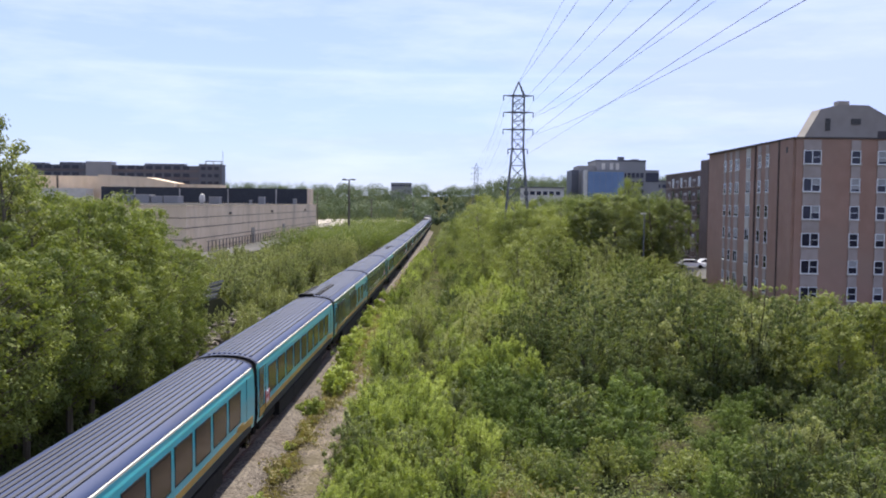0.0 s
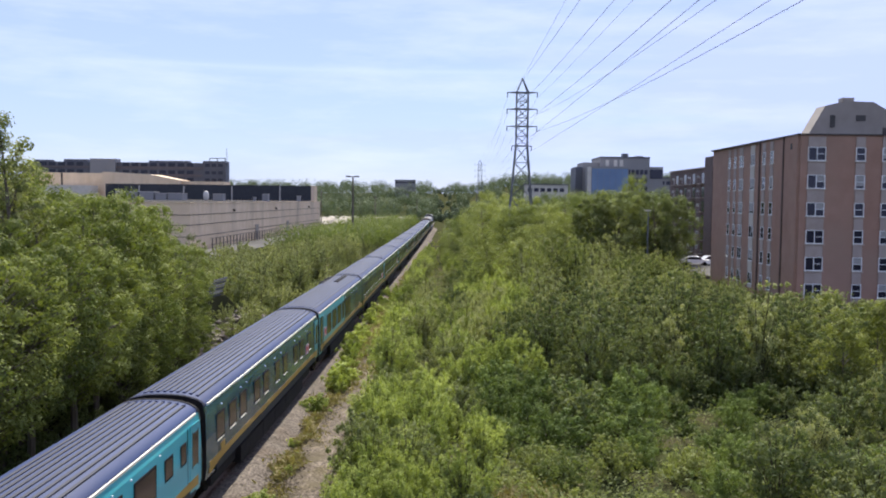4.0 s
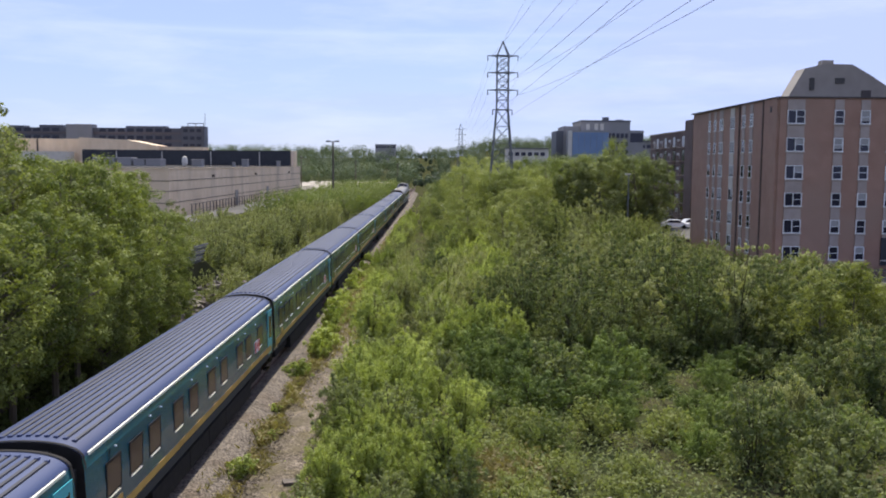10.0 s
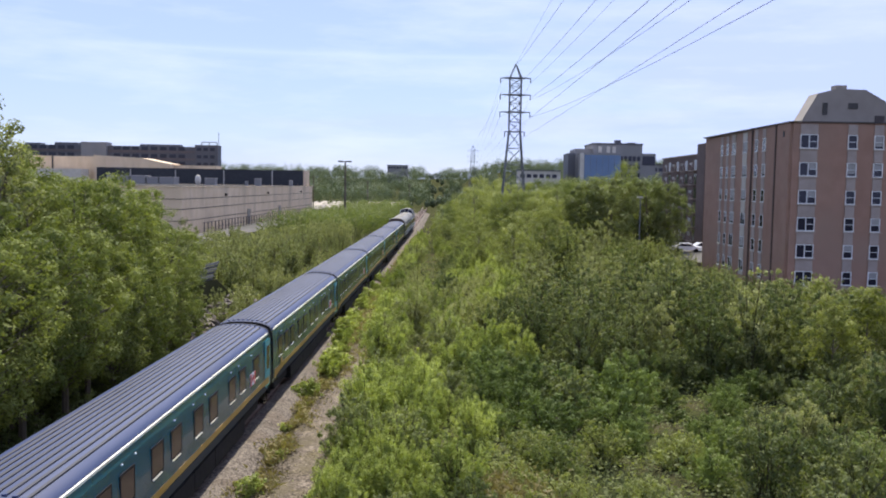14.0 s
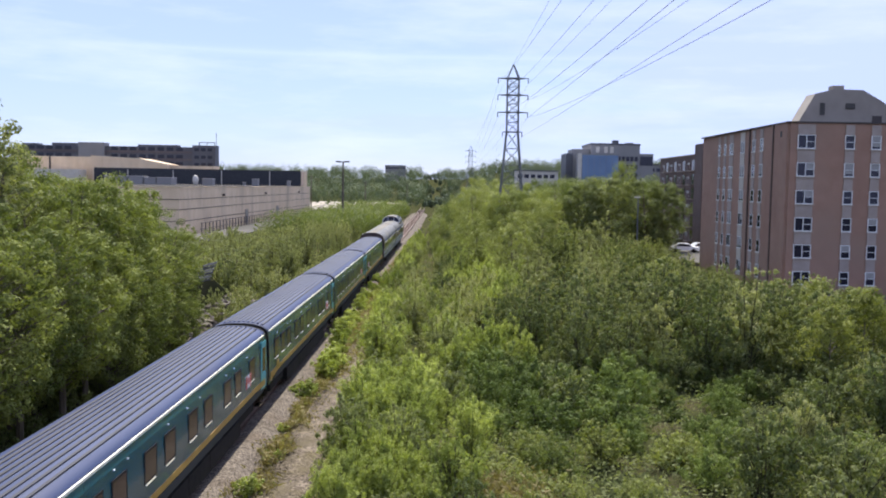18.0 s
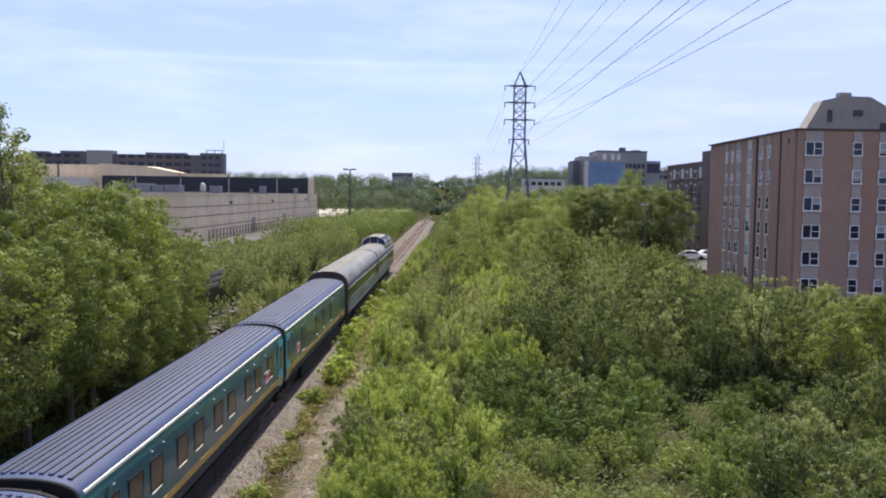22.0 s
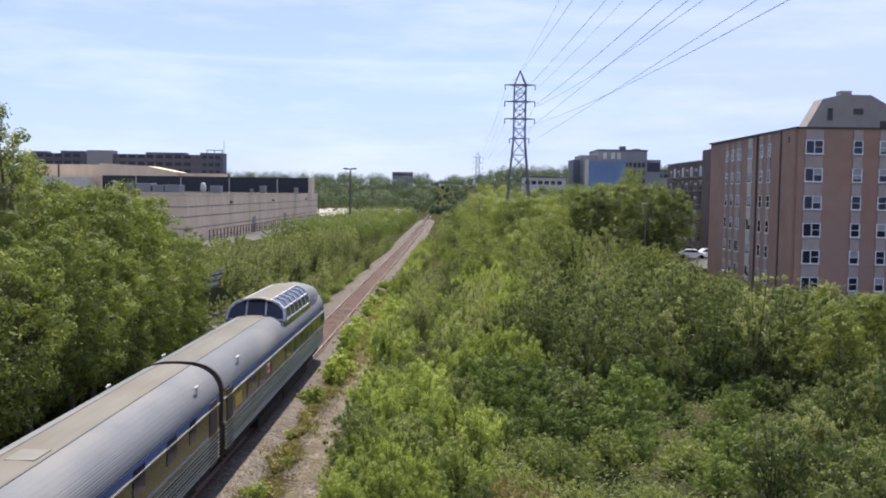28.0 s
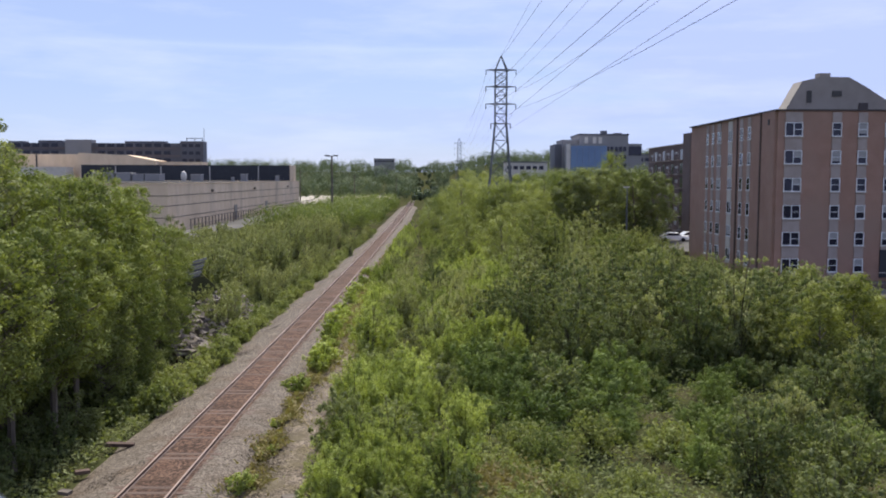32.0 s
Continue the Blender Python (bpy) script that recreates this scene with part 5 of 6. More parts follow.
def woods(name, n, area, h, leaf, label, seed, size=0.8, per=90):
    """Far trees: heaps of leaf clumps, none near the camera."""
    gg = np.random.default_rng(seed)
    pts, nrm = [], []
    for _ in range(n):
        x, y = area(gg)
        z, hh = ground_z(x, y), h * gg.uniform(0.6, 1.25) * (0.42 + 0.58 * smooth(4, 34, x - track_x(y)) if x > track_x(y) else 1)
        d = unit(gg.normal(size=(per, 3)))
        r = gg.uniform(0.35, 1.0, per)[:, None] ** 0.4
        wide = hh * gg.uniform(0.26, 0.4)
        pts.append(np.array((x, y, z + hh * 0.55)) + d * r * (wide, wide, hh * 0.47))
        nrm.append(d + gg.normal(size=(per, 3)) * 0.35 + (0, 0, 0.3))
    ob = new(name, cloud_mesh(name, np.concatenate(pts), unit(np.concatenate(nrm)), size, leaf, gg, 1.2))
    return tagged(ob, label, "woods", kind="stuff")


def strip_right(gg):
    y = gg.uniform(150, 520)
    lo = track_x(y) + 6
    return lo + (0.16 * y + 14) * gg.uniform(), y


def strip_left(gg):
    y = gg.uniform(172, 345)
    return track_x(y) - 4 - 23 * gg.uniform(), y


def belt(gg):
    y = gg.uniform(420, 760)
    return gg.uniform(-0.28 * y, 0.3 * y), y


def ridge(gg):
    y = gg.uniform(700, 1250)
    return gg.uniform(-0.42 * y, 0.42 * y), y


def hill(gg):
    y = gg.uniform(270, 460)
    return gg.uniform(0.10 * y, 0.42 * y), y


woods("far_thicket", 620, strip_right, 7.4, M["leaf_dark"], "green thicket along the track in the distance", 41, 0.30, 300)
woods("far_shrubs", 420, strip_left, 4.6, M["leaf_mid"], "green shrubs beside the distant track", 42, 0.24, 220)
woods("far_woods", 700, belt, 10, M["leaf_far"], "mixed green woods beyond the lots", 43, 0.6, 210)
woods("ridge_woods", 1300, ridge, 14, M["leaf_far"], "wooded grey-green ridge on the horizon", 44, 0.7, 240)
woods("hill_woods", 300, hill, 8, M["leaf_dark"], "green trees on the rise by the offices", 45, 0.42, 240)

# ---------------- the train ----------------
def shell(hw, rise, z0, zc, zt, n=14):
    """Half outline of a carriage: side from z0 up to the cantrail zc, roof arched to zt."""
    side = [(hw - 0.05, z0), (hw, z0 + 0.35), (hw, z0 + 1.3), (hw - 0.035, zc - 0.25), (hw - rise, zc)]
    arc = []
    for k in range(1, n + 1):
        a = math.pi / 2 * k / n
        arc.append(((hw - rise) * math.cos(a) ** 0.86 if k < n else 0.0, zc + (zt - zc) * math.sin(a)))
    return side, arc


def ripple(points, pitch, depth):
    """Flutes along an outline: points set in and out by turns."""
    out = []
    for (x0, z0), (x1, z1) in zip(points, points[1:]):
        d = math.hypot(x1 - x0, z1 - z0)
        n = max(1, int(d / pitch)) * 2
        nx, nz = (z1 - z0) / d, -(x1 - x0) / d
        for k in range(n):
            u, s = k / n, (depth if k % 2 else 0)
            out.append((x0 + (x1 - x0) * u + nx * s, z0 + (z1 - z0) * u + nz * s))
    return out + [points[-1]]


def mirror(points):
    return [(-x, z) for x, z in points]


def bogie(parent, y, side=0.77):
    b = part("bogie", boxes((-1.12, -0.98, y - 1.75, y + 1.75, 0.32, 0.62), (0.98, 1.12, y - 1.75, y + 1.75, 0.32, 0.62), (-1.0, 1.0, y - 0.3, y + 0.3, 0.4, 0.7)), M["under"], parent)
    for yy in (y - 1.25, y + 1.25):
        for s in (-side, side):
            bm = bmesh.new()
            bmesh.ops.create_cone(bm, cap_ends=True, segments=18, radius1=0.46, radius2=0.46, depth=0.13, matrix=Matrix.Translation((s, yy, 0.465)) @ Matrix.Rotation(radians(90), 4, "Y"))
            part("wheel", bm, M["under"], b)
    return b


def side_panel(name, parent, hw, y0, y1, z0, z1, m, label="", lift=0.006, both=True, thick=0.02):
    """A panel that lies on the flat part of the carriage side."""
    made = None
    for s in ((1, -1) if both else (1,)):
        x0, x1 = sorted((s * (hw + lift - thick), s * (hw + lift)))
        made = part(name, boxes((x0, x1, y0, y1, z0, z1)), m, parent, label)
    return made


def flag(parent, hw, y, z, k=1.0):
    w, h = 0.9 * k, 0.5 * k
    f = part("flag_panel", boxes((hw + 0.004, hw + 0.012, y, y + w, z, z + h)), M["white"], parent, "small red and white flag panel")
    part("flag_bar", boxes((hw + 0.013, hw + 0.017, y, y + w * 0.25, z, z + h)), M["red"], f)
    part("flag_bar", boxes((hw + 0.013, hw + 0.017, y + w * 0.75, y + w, z, z + h)), M["red"], f)
    leaf = [(0.0, 0.13), (0.03, 0.08), (0.06, 0.09), (0.05, 0.03), (0.09, 0.05), (0.13, 0.02), (0.08, -0.05), (0.012, -0.05), (0.012, -0.11), (-0.012, -0.11), (-0.012, -0.05), (-0.08, -0.05), (-0.13, 0.02), (-0.09, 0.05), (-0.05, 0.03), (-0.06, 0.09), (-0.03, 0.08)]
    bm = bmesh.new()
    bm.faces.new([bm.verts.new((hw + 0.018, y + w / 2 + a * 1.5 * k, z + h / 2 + b * 1.6 * k)) for a, b in leaf])
    part("flag_leaf", bm, M["red"], f)


REN_L = 23.2
BODY = 22.62


def coach(kind, label):
    """A low arched coach with a ribbed navy roof; its front end at y = 0, its tail towards +y."""
    c = thing("railway_coach", label, "train car", "coaches of the train")
    hw, z0, zc, zt = 1.38, 0.95, 3.3, 3.68
    side, arc = shell(hw, 0.09, z0, zc, zt)
    cut = {"coach": [(0.0, BODY, "teal")], "sleeper": [(0.0, BODY, "teal_dark")], "sleeper_tail": [(0.0, BODY, "teal_dark")],
           "service_front": [(0.0, 13.0, "teal_dark"), (13.0, BODY, "teal")], "service_rear": [(0.0, 11.4, "teal"), (11.4, BODY, "teal_dark")]}[kind]
    for a, b, m in cut:
        for s in (1, -1):
            part("side_panel", extrude([(s * x, z) for x, z in side], a, b), M[m], c, "bright teal painted side" if m == "teal" else "deep teal painted side")
    skin = [side[-1]] + arc

    def roof_z(x):
        return next(za + (zb - za) * (xa - abs(x)) / max(1e-6, xa - xb) for (xa, za), (xb, zb) in zip(skin, arc) if xb <= abs(x) <= xa)

    for s in (1, -1):
        part("roof", extrude([(s * x, z) for x, z in skin], 0.0, BODY), M["roof_ren"], c, "navy-grey arched roof", smooth=True)
        x0, x1 = sorted((s * 1.275, s * 1.325))
        part("gutter", boxes((x0, x1, 0.35, BODY - 0.35, zc - 0.02, zc + 0.05)), M["gutter"], c, "cream line under the roof edge")
    # raised bars in near-black: the grooves' darkness is put in the colour
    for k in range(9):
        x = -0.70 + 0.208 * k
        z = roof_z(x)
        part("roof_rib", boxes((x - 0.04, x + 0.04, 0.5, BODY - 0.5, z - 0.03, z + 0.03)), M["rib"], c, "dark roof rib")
        for y in (0.41, BODY - 0.47):
            part("rib_end", boxes((x - 0.05, x + 0.05, y, y + 0.09, z - 0.03, z + 0.045)), M["roof_ren"], c)
    outline = side + arc + mirror(arc[:-1])[::-1] + mirror(side)[::-1]
    for y, d in ((0.0, -0.02), (BODY, 0.02)):
        y0, y1 = sorted((y, y + d))
        part("end_wall", extrude(outline, y0, y1, close=True, caps=True), M["under"], c)
        band = [(x * 1.02, z + 0.02) for x, z in [side[-2], side[-1]] + arc]
        y0, y1 = (0.0, 0.09) if y == 0 else (BODY - 0.12, BODY)
        for s in (1, -1):
            part("end_band", extrude([(s * x, z) for x, z in band], y0, y1), M["under"], c, "black weather strip at the coach end")
    part("gangway", boxes((-0.6, 0.6, BODY + 0.02, BODY + 0.56, 1.0, 3.5), (-1.2, 1.2, BODY + 0.1, BODY + 0.5, 0.95, 3.1)), M["under"], c, "black folding gangway")
    part("underframe", boxes((-1.15, 1.15, 0.3, BODY - 0.3, 0.76, 0.97)), M["under"], c)
    # black boxes enlarged to fill the shaded band under the floor
    for y0, y1 in ((4.75, 8.5), (8.55, 10.9), (10.95, 13.4), (13.45, 17.85)):
        part("equipment_box", boxes((-1.33, 1.33, y0, y1, 0.16, 0.78)), M["under"], c, "black equipment box, enlarged to fill the shade under the floor")
    for s in (1, -1):
        x0, x1 = sorted((s * 1.362, s * 1.394))
        bm = loft([[(x0, y, za), (x1, y, za), (x1, y, zb), (x0, y, zb)] for y, za, zb in ((0.35, 1.08, 1.46), (1.6, 1.22, 1.47), (3.2, 1.26, 1.47), (BODY - 2.2, 1.26, 1.47), (BODY - 0.35, 1.16, 1.47))])
        part("stripe", bm, M["gold"], c, "gold waist stripe")
        x0, x1 = sorted((s * 1.30, s * 1.386))
        part("skirt", boxes((x0, x1, 1.2, BODY - 0.6, 0.95, 1.22)), M["skirt"], c, "near-black lower skirt, colour includes the shade")
        part("step", boxes((s * 1.25 - 0.1, s * 1.25 + 0.1, BODY - 1.3, BODY - 0.7, 0.42, 0.47), (s * 1.34 - 0.015, s * 1.34 + 0.015, BODY - 1.3, BODY - 1.26, 0.42, 0.95), (s * 1.34 - 0.015, s * 1.34 + 0.015, BODY - 0.74, BODY - 0.7, 0.42, 0.95)), M["steel"], c, "steel door step")
    bogie(c, 3.2)
    bogie(c, BODY - 3.2)
    front = {"coach": "teal_dark", "sleeper": None, "sleeper_tail": "teal", "service_front": "teal", "service_rear": "teal_dark"}[kind]
    for y, m in ((0.2, front), (BODY - 1.15, "teal")):
        if m is None or (kind in ("coach", "service_rear", "sleeper_tail") and y > 5):
            continue
        door = side_panel("door", c, hw, y, y + 0.95, 1.1, 3.12, M[m], "end door with a tall narrow window", lift=0.012)
        for s in (1, -1):
            x0, x1 = sorted((s * 1.385, s * 1.402))
            part("door_window", boxes((x0, x1, y + 0.22, y + 0.73, 1.85, 2.85)), M["window_ren"], door)
            part("door_window_frame", boxes((x0, s * 1.406 if s > 0 else x1, y + 0.17, y + 0.22, 1.8, 2.9), (x0, s * 1.406 if s > 0 else x1, y + 0.73, y + 0.78, 1.8, 2.9)), M["steel"], door)
            part("handrail", bars([((s * 1.43, y + 1.02, 1.2), (s * 1.43, y + 1.02, 2.2))], 0.018), M["steel"], door)
    if kind == "coach":
        rows = [(2.1 + 2.06 * k, 1.62, 1.66, 2.72) for k in range(9)]
    elif kind.startswith("sleeper"):
        rows = [(c0 - 0.46, 0.92, 1.86, 2.62) for c0 in (1.7, 3.33, 4.89, 7.18, 8.88, 11.2, 13.0, 15.6, 17.25, 19.67)]
        if kind == "sleeper_tail":
            rows = [(4.6, 0.9, 1.6, 2.62), (9.2, 0.7, 1.7, 2.62), (12.0, 0.7, 1.7, 2.62), (15.0, 0.7, 1.7, 2.62)]
    elif kind == "service_front":
        rows = [(2.2, 1.3, 1.6, 2.7), (4.1, 1.7, 1.6, 2.7), (9.2, 1.2, 1.7, 2.6), (10.9, 1.0, 1.7, 2.6), (12.3, 1.2, 1.66, 2.7), (14.4, 1.6, 1.66, 2.7), (16.9, 1.5, 1.66, 2.7), (19.2, 0.6, 2.1, 2.6), (20.6, 0.45, 2.1, 2.6)]
    else:
        rows = [(3.0, 1.65, 1.66, 2.72), (5.3, 1.75, 1.66, 2.72), (7.7, 1.7, 1.66, 2.72), (9.95, 1.1, 1.7, 2.72), (11.6, 1.5, 1.6, 2.7), (13.3, 1.4, 1.6, 2.7), (17.6, 1.6, 1.6, 2.6)]
    for y, w, za, zb in rows:
        za, zb = za + 0.1, zb + 0.12
        for s in (1, -1):
            x0, x1 = sorted((s * 1.368, s * 1.387))
            win = part("window", boxes((x0, x1, y, y + w, za, zb)), M["window_ren"], c)
            x0, x1 = sorted((s * 1.366, s * 1.391))
            f = 0.05
            part("window_frame", boxes((x0, x1, y - f, y, za - f, zb + f), (x0, x1, y + w, y + w + f, za - f, zb + f), (x0, x1, y, y + w, zb, zb + f), (x0, x1, y, y + w, za - f, za)), M["under"], win)
            # highlight along the window's lower edge put in as a cream bar
            if kind.startswith("sleeper"):
                part("window_sill", boxes((min(s * 1.38, s * 1.41), max(s * 1.38, s * 1.41), y + 0.05, y + w - 0.1, za - 0.085, za - 0.055)), M["gutter"], win, "narrow cream bar for the sill's highlight")
    if kind.startswith("service"):
        ga, gb = (0.9, 8.2) if kind == "service_front" else (BODY - 6.4, BODY - 0.8)
        for x in (-0.98, 0.12):
            z = roof_z(x) + 0.02
            run = part("roof_conduit", boxes((x - 0.13, x + 0.13, ga, gb, z - 0.05, z + 0.05)), M["under"], c, "flat black cable tray on the roof")
            for k in range(int((gb - ga) / 0.85)):
                part("bracket", boxes((x - 0.17, x + 0.17, ga + 0.85 * k, ga + 0.85 * k + 0.1, z - 0.08, z + 0.075)), M["rib"], run)
        if kind == "service_front":
            part("roof_box", boxes((-0.95, -0.05, 0.12, 0.5, 3.55, 3.82)), M["under"], c, "black box at the roof end")
    if kind == "sleeper":
        flag(c, 1.386, BODY - 4.1, 1.78)
        part("emblem", boxes((1.384, 1.394, 1.75, 2.25, 1.38, 1.72)), M["gold"], c, "small gold emblem")
    elif kind in ("service_rear", "sleeper_tail"):
        flag(c, 1.386, 1.72 if kind == "service_rear" else 2.9, 1.78)
    elif kind == "coach":
        flag(c, 1.386, 1.35, 1.42)
        part("emblem", boxes((1.384, 1.394, BODY - 2.9, BODY - 1.9, 1.38, 1.6)), M["gold"], c, "gold emblem")
    if kind in ("service_rear", "sleeper_tail", "service_front"):
        bm = bmesh.new()
        y = BODY - 2.0 if kind != "service_front" else 1.6
        bm.faces.new([bm.verts.new((1.395, y + a, 1.36 + b)) for a, b in ((-0.55, 0), (0.5, 0), (0.42, 0.3), (0.2, 0.26), (0.12, 0.52), (-0.08, 0.3), (-0.3, 0.4), (-0.28, 0.2), (-0.6, 0.16))])
        part("emblem", bm, M["gold"], c, "gold leaf emblem by the coach end")
    if kind != "coach":
        # small glints under the gutter, put in as white boxes
        for k in range(9):
            y = 1.9 + 2.15 * k + 0.7 * math.sin(k * 2.3)
            part("drip_fitting", boxes((1.345, 1.378, y, y + 0.05, 2.985, 3.02)), M["white"], c, "tiny white dot for a glint under the gutter")
    for y in (1.45, BODY - 1.4):
        part("panel_seam", boxes((1.372, 1.386, y, y + 0.03, 1.37, 3.1)), M["under"], c)
    return c


BUDD = 25.85


def steel_car(label, length, park=False):
    """A fluted stainless-steel car; park: the last one, with a glazed dome and a rounded tail."""
    c = thing("railway_car", label, "train car", "coaches of the train")
    hw, z0, zc, zt = 1.5, 1.0, 3.16, 4.12
    end = length - (1.7 if park else 0.62)
    for s in (1, -1):
        low = ripple([(hw - 0.06, z0), (hw - 0.01, 1.14), (hw - 0.01, 1.95)], 0.085, 0.016)
        part("fluted_skirt", extrude([(s * x, z) for x, z in low], 0.15, end), M["steel"], c, "fluted stainless lower side")
        # light catching the flute ridges is put in as a paler steel
        for k in range(7):
            zr = 1.08 + 0.12 * k
            x0, x1 = sorted((s * (hw - 0.02), s * (hw + 0.022)))
            part("flute_ridge", boxes((x0, x1, 0.3, end - 0.1, zr, zr + 0.03)), M["steel_bright"], c, "fluted ridge, its shine put in paler steel")
        part("window_band", extrude([(s * (hw - 0.02), 1.95), (s * (hw - 0.02), zc)], 0.0, end), M["steel"], c)
        part("moulding", boxes((min(s * (hw - 0.03), s * (hw + 0.02)), max(s * (hw - 0.03), s * (hw + 0.02)), 0.1, end, 1.93, 2.01)), M["steel"], c)
        part("moulding", boxes((min(s * (hw - 0.03), s * (hw + 0.012)), max(s * (hw - 0.03), s * (hw + 0.012)), 0.1, end, 2.82, 2.86)), M["steel_bright"], c)
        x0, x1 = sorted((s * (hw - 0.03), s * (hw - 0.012)))
        part("blue_band", boxes((x0, x1, 1.5 if not park else 0.9, end, 2.9, 3.13)), M["blue"], c, "blue painted band above the windows")
        arc = [((hw - 0.02) * math.cos(math.pi / 2 * k / 12) ** 0.72, zc + (zt - zc) * math.sin(math.pi / 2 * k / 12)) for k in range(13)]
        outer = [p for p in arc if p[0] > 0.52]
        flutes = ripple(outer + [(0.52, 4.075)], 0.045, 0.005)
        part("fluted_roof", extrude([(s * x, z) for x, z in flutes], 0.0, end), M["steel_roof"], c, "corrugated stainless roof side")
    mid = [(0.52, 4.077), (0.5, 4.095), (0.3, 4.115), (0.0, zt + 0.008), (-0.3, 4.115), (-0.5, 4.095), (-0.52, 4.077)]
    part("roof_walk", extrude(mid, 0.0, end + (0.6 if park else 0)), M["roof_mid"], c, "weathered grey centre of the roof")
    for s in (1, -1):
        part("roof_seam", boxes((s * 0.52 - 0.02, s * 0.52 + 0.02, 0.0, end, 4.07, 4.103)), M["trim_dark"], c)
    full = [(hw - 0.02, z0), (hw - 0.02, zc)] + [((hw - 0.02) * math.cos(math.pi / 2 * k / 10) ** 0.72, zc + (zt - zc) * math.sin(math.pi / 2 * k / 10)) for k in range(1, 10)]
    outline = full + [(0.0, zt)] + mirror(full)[::-1]
    part("end_wall", extrude(outline, -0.01, 0.03, close=True, caps=True), M["red_brown"], c, "dark red-brown end wall")
    band = [(x * 1.008, z + 0.008) for x, z in full[1:] + [(0.0, zt)]]
    for s in (1, -1):
        part("end_band", extrude([(s * x, z) for x, z in band], 0.0, 0.10), M["red_brown"], c)
    if not park:
        part("end_wall", extrude(outline, end - 0.03, end + 0.01, close=True, caps=True), M["trim_dark"], c)
        part("gangway", boxes((-0.6, 0.6, end + 0.012, end + 0.6, 0.9, 3.6)), M["under"], c, "black rubber gangway")
    # side boxes widened in black to fill the shade under the floor
    part("underframe", boxes((-1.25, 1.25, 0.4, end - 0.2, 0.6, 1.03), (-1.32, 1.32, 6.2, 11.4, 0.24, 0.6), (-1.32, 1.32, 11.6, 18, 0.26, 0.6)), M["under"], c)
    bogie(c, 3.6)
    bogie(c, end - 3.2)
    if park:
        rows = [(3.6, 1.5), (5.6, 1.5), (8.0, 1.5), (11.2, 1.3), (13.6, 0.7), (15.4, 0.7), (17.2, 0.7), (18.8, 0.7), (20.4, 1.0), (22.2, 1.2)]
    else:
        rows = [(2.4, 0.9)] + [(4.2 + 2.6 * k, 0.85) for k in range(7)] + [(21.9, 0.6)]
    for y, w in rows:
        for s in (1, -1):
            x0, x1 = sorted((s * (hw - 0.02), s * (hw - 0.008)))
            part("window", boxes((x0, s * (hw - 0.006) if s > 0 else x1, y, y + w, 2.1, 2.72) if park else (x0 - 0.004, x1 + 0.004, y, y + w, 2.35, 3.02)), M["glass_dark"], c)
    for s in (1, -1):
        x0, x1 = sorted((s * (hw - 0.022), s * (hw + 0.002)))
        door = part("door", boxes((x0, x1, 0.55, 1.35, 0.95, 3.06)), M["red_brown"], c, "dark vestibule door")
        if not park:
            part("door", boxes((x0, x1, end - 1.15, end - 0.3, 0.95, 3.06)), M["red_brown"], c, "dark vestibule door")
        for y in (2.6, end - 2.2):
            part("roof_bracket", bars([((s * 1.37, y, 3.60), (s * 1.37, y, 3.84)), ((s * 1.36, y - 0.16, 3.82), (s * 1.36, y + 0.16, 3.84))], 0.04), M["frame_silver"], c)
    if not park:
        part("roof_patch", boxes((-0.25, 0.4, 14.4, 15.2, 4.085, 4.132)), M["roof_patch"], c, "faintly paler roof patch")
        return c
    flag(c, 1.486, 7.05, 2.3, 0.75)
    part("emblem", boxes((1.484, 1.492, 1.7, 2.7, 2.15, 2.6)), M["gold"], c, "gold emblem")
    # rounded tail: the outline drawn in along a quarter ellipse
    rings = []
    for k in range(9):
        a = math.pi / 2 * k / 8
        sx = math.cos(a) ** 0.75 if k < 8 else 0.12
        yy = end + 1.7 * math.sin(a)
        drop = 0.5 * (1 - math.cos(a))
        rings.append([(x * sx, yy, z if z < zc else z - drop * (z - zc) / (zt - zc) * 1.2) for x, z in outline])
    part("tail", loft(rings), M["steel"], c, "rounded stainless tail end", smooth=True)
    for lo, hi, m in ((2.88, 3.14, "blue"), (2.1, 2.72, "glass_dark")):
        for s in (1, -1):
            pts = []
            for k in range(0, 7):
                a = math.pi / 2 * k / 8
                pts.append((s * (hw - 0.005) * math.cos(a) ** 0.75, end + 1.715 * math.sin(a)))
            part("tail_band" if m == "blue" else "tail_window", loft([[(x, yy, lo) for x, yy in pts], [(x, yy, hi) for x, yy in pts]], close=False, caps=False), M[m], c)
    part("tail_lamp", boxes((-0.22, 0.22, end + 1.55, end + 1.78, 3.1, 3.35)), M["white"], c)
    part("tail_sign", boxes((-0.55, 0.55, end + 1.66, end + 1.75, 2.0, 2.6)), M["blue"], c, "blue tail board")
    # dome: glazed sides and top, three front windows, a steel fairing behind
    y0, y1, bw, hz = 11.75, 18.7, 1.38, 4.86
    dome = part("dome", loft([[(bw, y, 3.15), (bw, y, 3.8), (bw - 0.05, y, 3.86), (-bw + 0.05, y, 3.86), (-bw, y, 3.8), (-bw, y, 3.15)] for y in (y0 - 0.1, y1 + 0.15)]), M["steel"], c, "stainless dome base")
    curve = [(bw - 0.02, 3.86), (bw - 0.04, 4.10), (bw - 0.12, 4.38), (bw - 0.34, 4.62), (0.64, 4.77), (0.3, 4.84), (0.0, hz)]
    cols = [y0 + 0.3 + (y1 - y0 - 0.5) * k / 6 for k in range(7)]
    for s in (1, -1):
        for k in range(6):
            for i, j in ((0, 2), (2, 4)):
                seg = curve[i:j + 1]
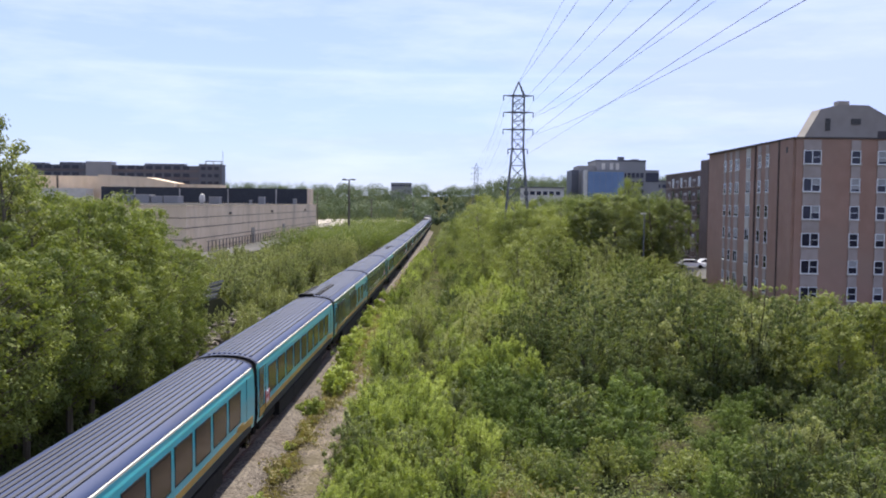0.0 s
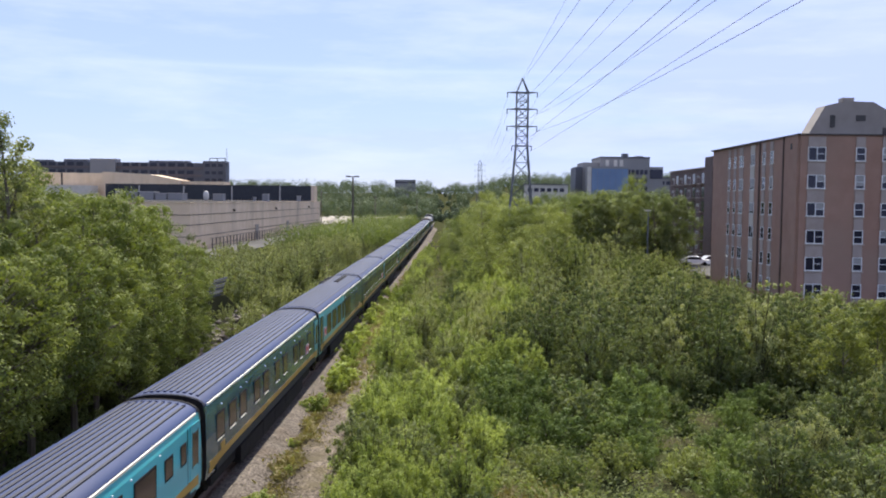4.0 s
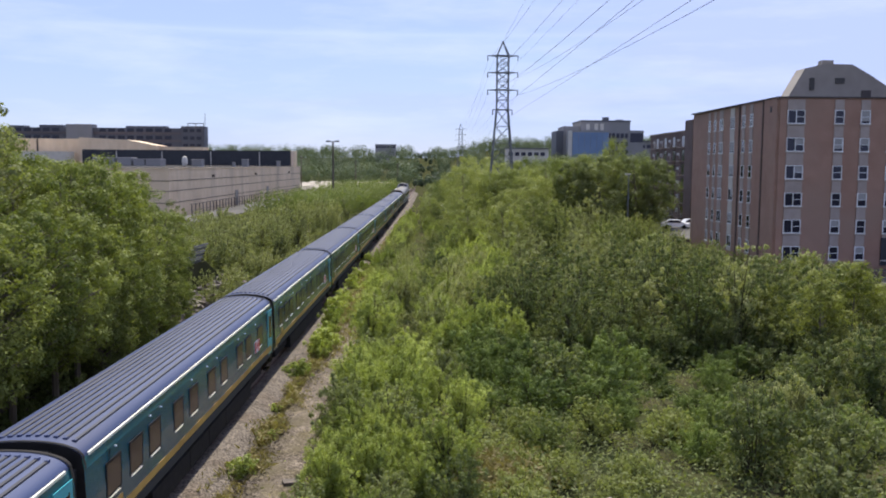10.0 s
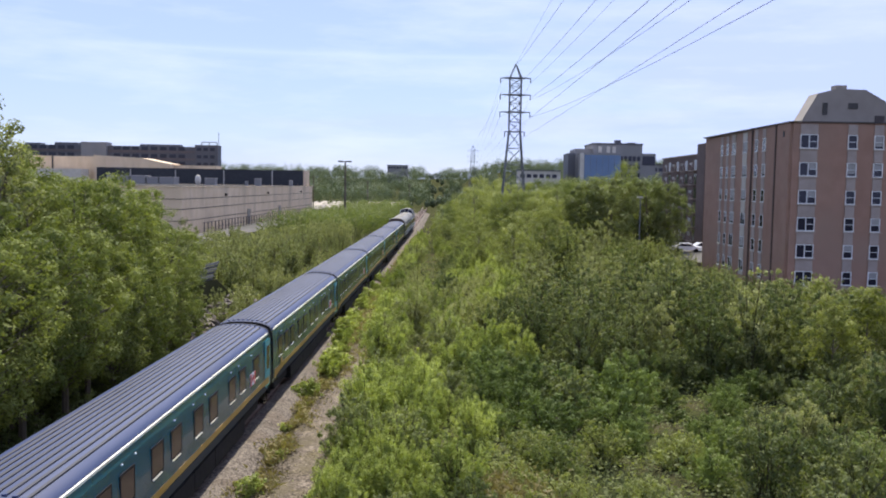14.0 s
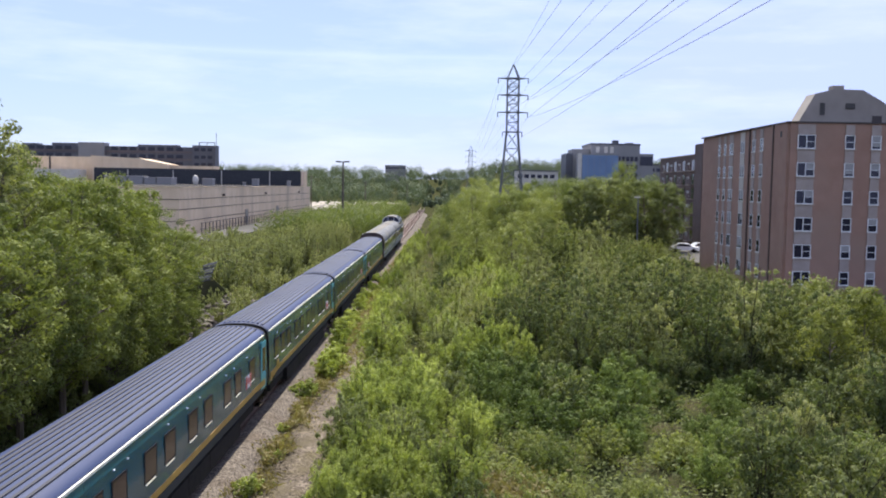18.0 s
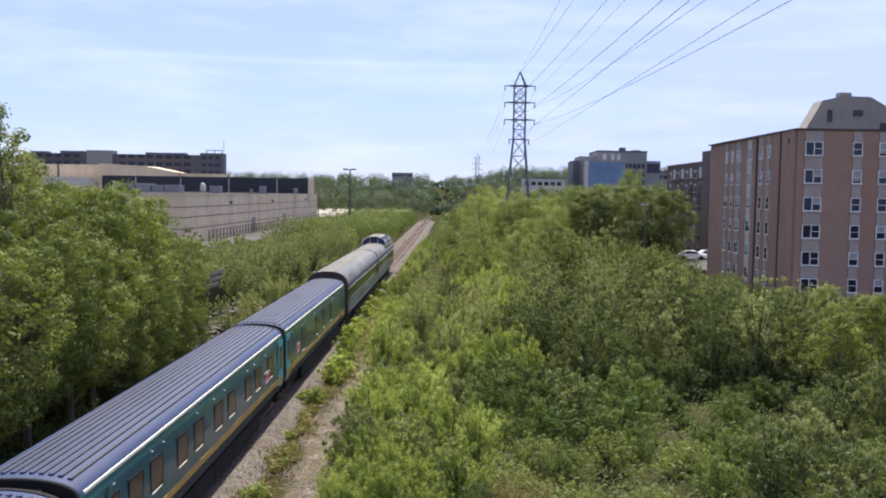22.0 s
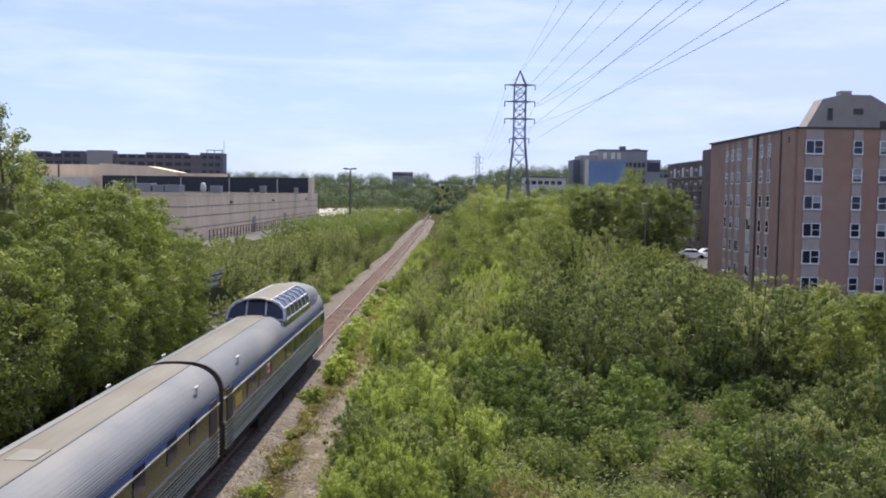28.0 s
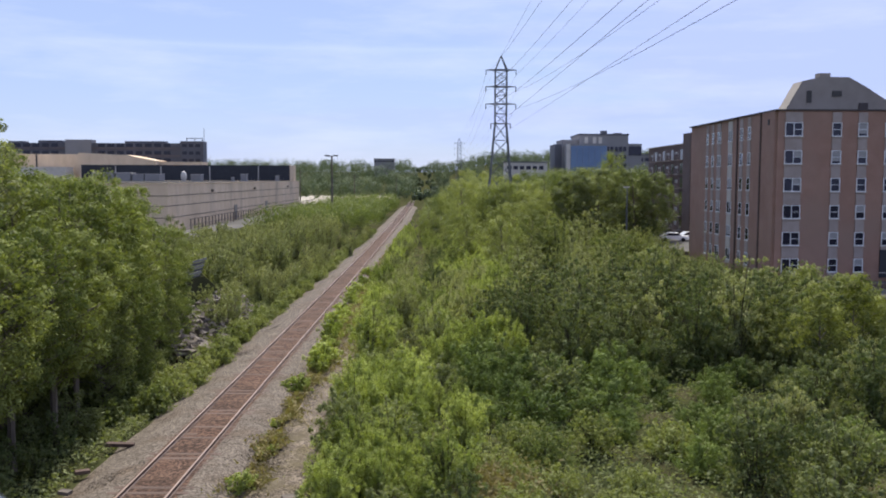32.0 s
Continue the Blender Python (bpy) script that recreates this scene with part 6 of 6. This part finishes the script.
                part("dome_pane", loft([[(s * x, cols[k] + 0.05, z) for x, z in seg], [(s * x, cols[k + 1] - 0.05, z) for x, z in seg]], close=False, caps=False), M["glass_dark"], dome, "dark curved dome glass", smooth=True)
        for i in (0, 2, 4):
            x, z = curve[i]
            part("dome_rail", bars([((s * x, cols[0], z), (s * x, cols[-1], z))], 0.05), M["frame_silver"], dome)
    top = [(0.68, 4.75), (0.64, 4.80), (0.3, 4.875), (0.0, hz + 0.03), (-0.3, 4.875), (-0.64, 4.80), (-0.68, 4.75)]
    part("dome_roof", extrude(top, y0 - 0.05, y1 + 0.1), M["roof_mid"], dome, "tan-grey solid dome roof")
    whole = curve + mirror(curve[:-1])[::-1]
    for y in cols:
        for s in (1, -1):
            part("dome_rib", bars([((s * x0 * 1.01, y, z0_ + 0.005), (s * x1 * 1.01, y, z1_ + 0.005)) for (x0, z0_), (x1, z1_) in zip(curve, curve[1:]) if min(abs(x0), abs(x1)) > 0.55], 0.042), M["frame_silver"], dome)
    # front: leans back a little from its sill
    def lean(x, z):
        return (x, y0 - 0.12 + 0.42 * (z - 3.86) / 1.0, z)

    part("dome_front_frame", bars([(lean(x0 * 0.99, z0_), lean(x1 * 0.99, z1_)) for (x0, z0_), (x1, z1_) in zip(whole, whole[1:])], 0.07), M["frame_silver"], dome)
    part("dome_front_sill", bars([(lean(-bw, 3.89), lean(bw, 3.89))], 0.075), M["frame_silver"], dome)
    fine = []
    for (xa, za), (xb, zb) in zip(whole, whole[1:]):
        fine += [(xa + (xb - xa) * q / 4, za + (zb - za) * q / 4) for q in range(4)]
    for lo, hi in ((-1.33, -0.5), (-0.42, 0.42), (0.5, 1.33)):
        up = [(x * 0.97, z - 0.03) for x, z in fine if lo <= x * 0.97 <= hi]
        up = [(lo, up[-1][1])] + up[::-1] + [(hi, up[0][1])]
        part("dome_front_pane", loft([[lean(x, 3.93) for x, z in up], [lean(x, max(z, 3.935)) for x, z in up]], close=False, caps=False), M["glass_dark"], dome, "dark front dome window")
    for x in (-0.46, 0.46):
        part("dome_mullion", bars([(lean(x, 3.88), lean(x * 0.95, 4.78))], 0.05), M["frame_silver"], dome)
    part("dome_apron", loft([[(x, y0 - 0.1, z) for x, z in ((-1.36, 3.87), (-0.8, 3.95), (0, 3.97), (0.8, 3.95), (1.36, 3.87))], [(x, y0 - 0.55, z) for x, z in ((-1.34, 3.70), (-0.8, 4.03), (0, 4.14), (0.8, 4.03), (1.34, 3.70))]], close=False, caps=False), M["steel"], dome, "bright steel apron below the front windows", smooth=True)
    hump = [(0.0, 1.0, 0.985), (0.5, 1.0, 0.97), (1.6, 1.01, 0.93), (2.8, 0.99, 0.87), (3.8, 0.93, 0.76), (4.6, 0.8, 0.6), (5.1, 0.58, 0.44), (5.4, 0.3, 0.28)]
    part("dome_fairing", loft([[(x * kx, cols[-1] + dy, 3.5 + (z - 3.5) * kz) for x, z in [(bw, 3.3)] + whole + [(-bw, 3.3)]] for dy, kx, kz in hump], close=False, caps=False), M["steel_roof"], dome, "broad silver fairing running back to the tail", smooth=True)
    part("roof_patch", boxes((-0.35, 0.4, 10.9, 11.4, 4.09, 4.135)), M["roof_patch"], c, "faintly paler roof patch")
    return c


LOOKS = {"coach": "turquoise passenger coach with a ribbed navy roof", "sleeper": "deep teal sleeping coach with a ribbed navy roof",
         "sleeper_tail": "deep teal coach with a flag panel by its front door", "service_front": "teal service coach with black roof conduits at its front",
         "service_rear": "teal service coach with black roof conduits at its rear"}
ORDER = ["coach", "coach", "coach", "service_front", "sleeper", "service_rear"] + ["sleeper"] * 8 + ["sleeper_tail"]
SEAM = 35.88                     # the seam between the second and third coach, metres ahead at the start
TRAIN = []                       # thing, front end ahead of the camera at the start, length
proto = {}
for i, kind in enumerate(ORDER):
    if kind not in proto:
        proto[kind] = ob = coach(kind, LOOKS[kind])
    else:
        ob = copy_thing(proto[kind], Matrix())
    TRAIN.append((ob, SEAM + REN_L * (i - 2) + 0.28, REN_L))
back = SEAM + REN_L * (len(ORDER) - 2) + 0.3
TRAIN.append((steel_car("fluted stainless-steel passenger car with a blue window band", BUDD), back + 0.15, BUDD))
TRAIN.append((steel_car("stainless-steel observation car with a glass dome and rounded tail", 24.6, park=True), back + BUDD, 24.6))

# ---------------- ties, the pieces of the track ----------------
tie_mesh = mesh_of("tie", boxes((-1.3, 1.3, -0.11, 0.11, -0.3, -0.155)), M["tie"])
track = thing("track", "single railway track of weathered wooden ties", "track", kind="structure")
for k in range(290):
    y = 18 + 0.52 * k
    o = part("tie", tie_mesh, None, track, at=pose(track_x(y) + 0.05 * math.sin(k * 2.1), y, -0.008 + 0.016 * math.sin(k * 0.37) * math.sin(k * 1.31), 0, 0, 0.6 * math.sin(k * 1.7)))
bm = bmesh.new()
for k in range(400):
    y = 18 + 0.52 * (290 + k)
    box(bm, track_x(y) - 1.3, track_x(y) + 1.3, y - 0.11, y + 0.11, -0.3, -0.155)
tagged(part("far_ties", bm, M["tie"], track), kind="stuff")


def travelled(t):
    """Metres run since the start: the train slows from 13.8 to 8.9 m/s."""
    return 13.844 * t - 0.05597 * t * t - 0.000464 * t ** 3


def motions():
    for ob, start, length in TRAIN:
        rows = []
        for t in range(0, 33):
            y = start - travelled(t)
            a, b = track_x(y), track_x(y + length)
            rows.append((t, pose(a, y, 0, 0, 0, math.degrees(math.atan2(a - b, length)))))
        walk(ob, rows)


motions()
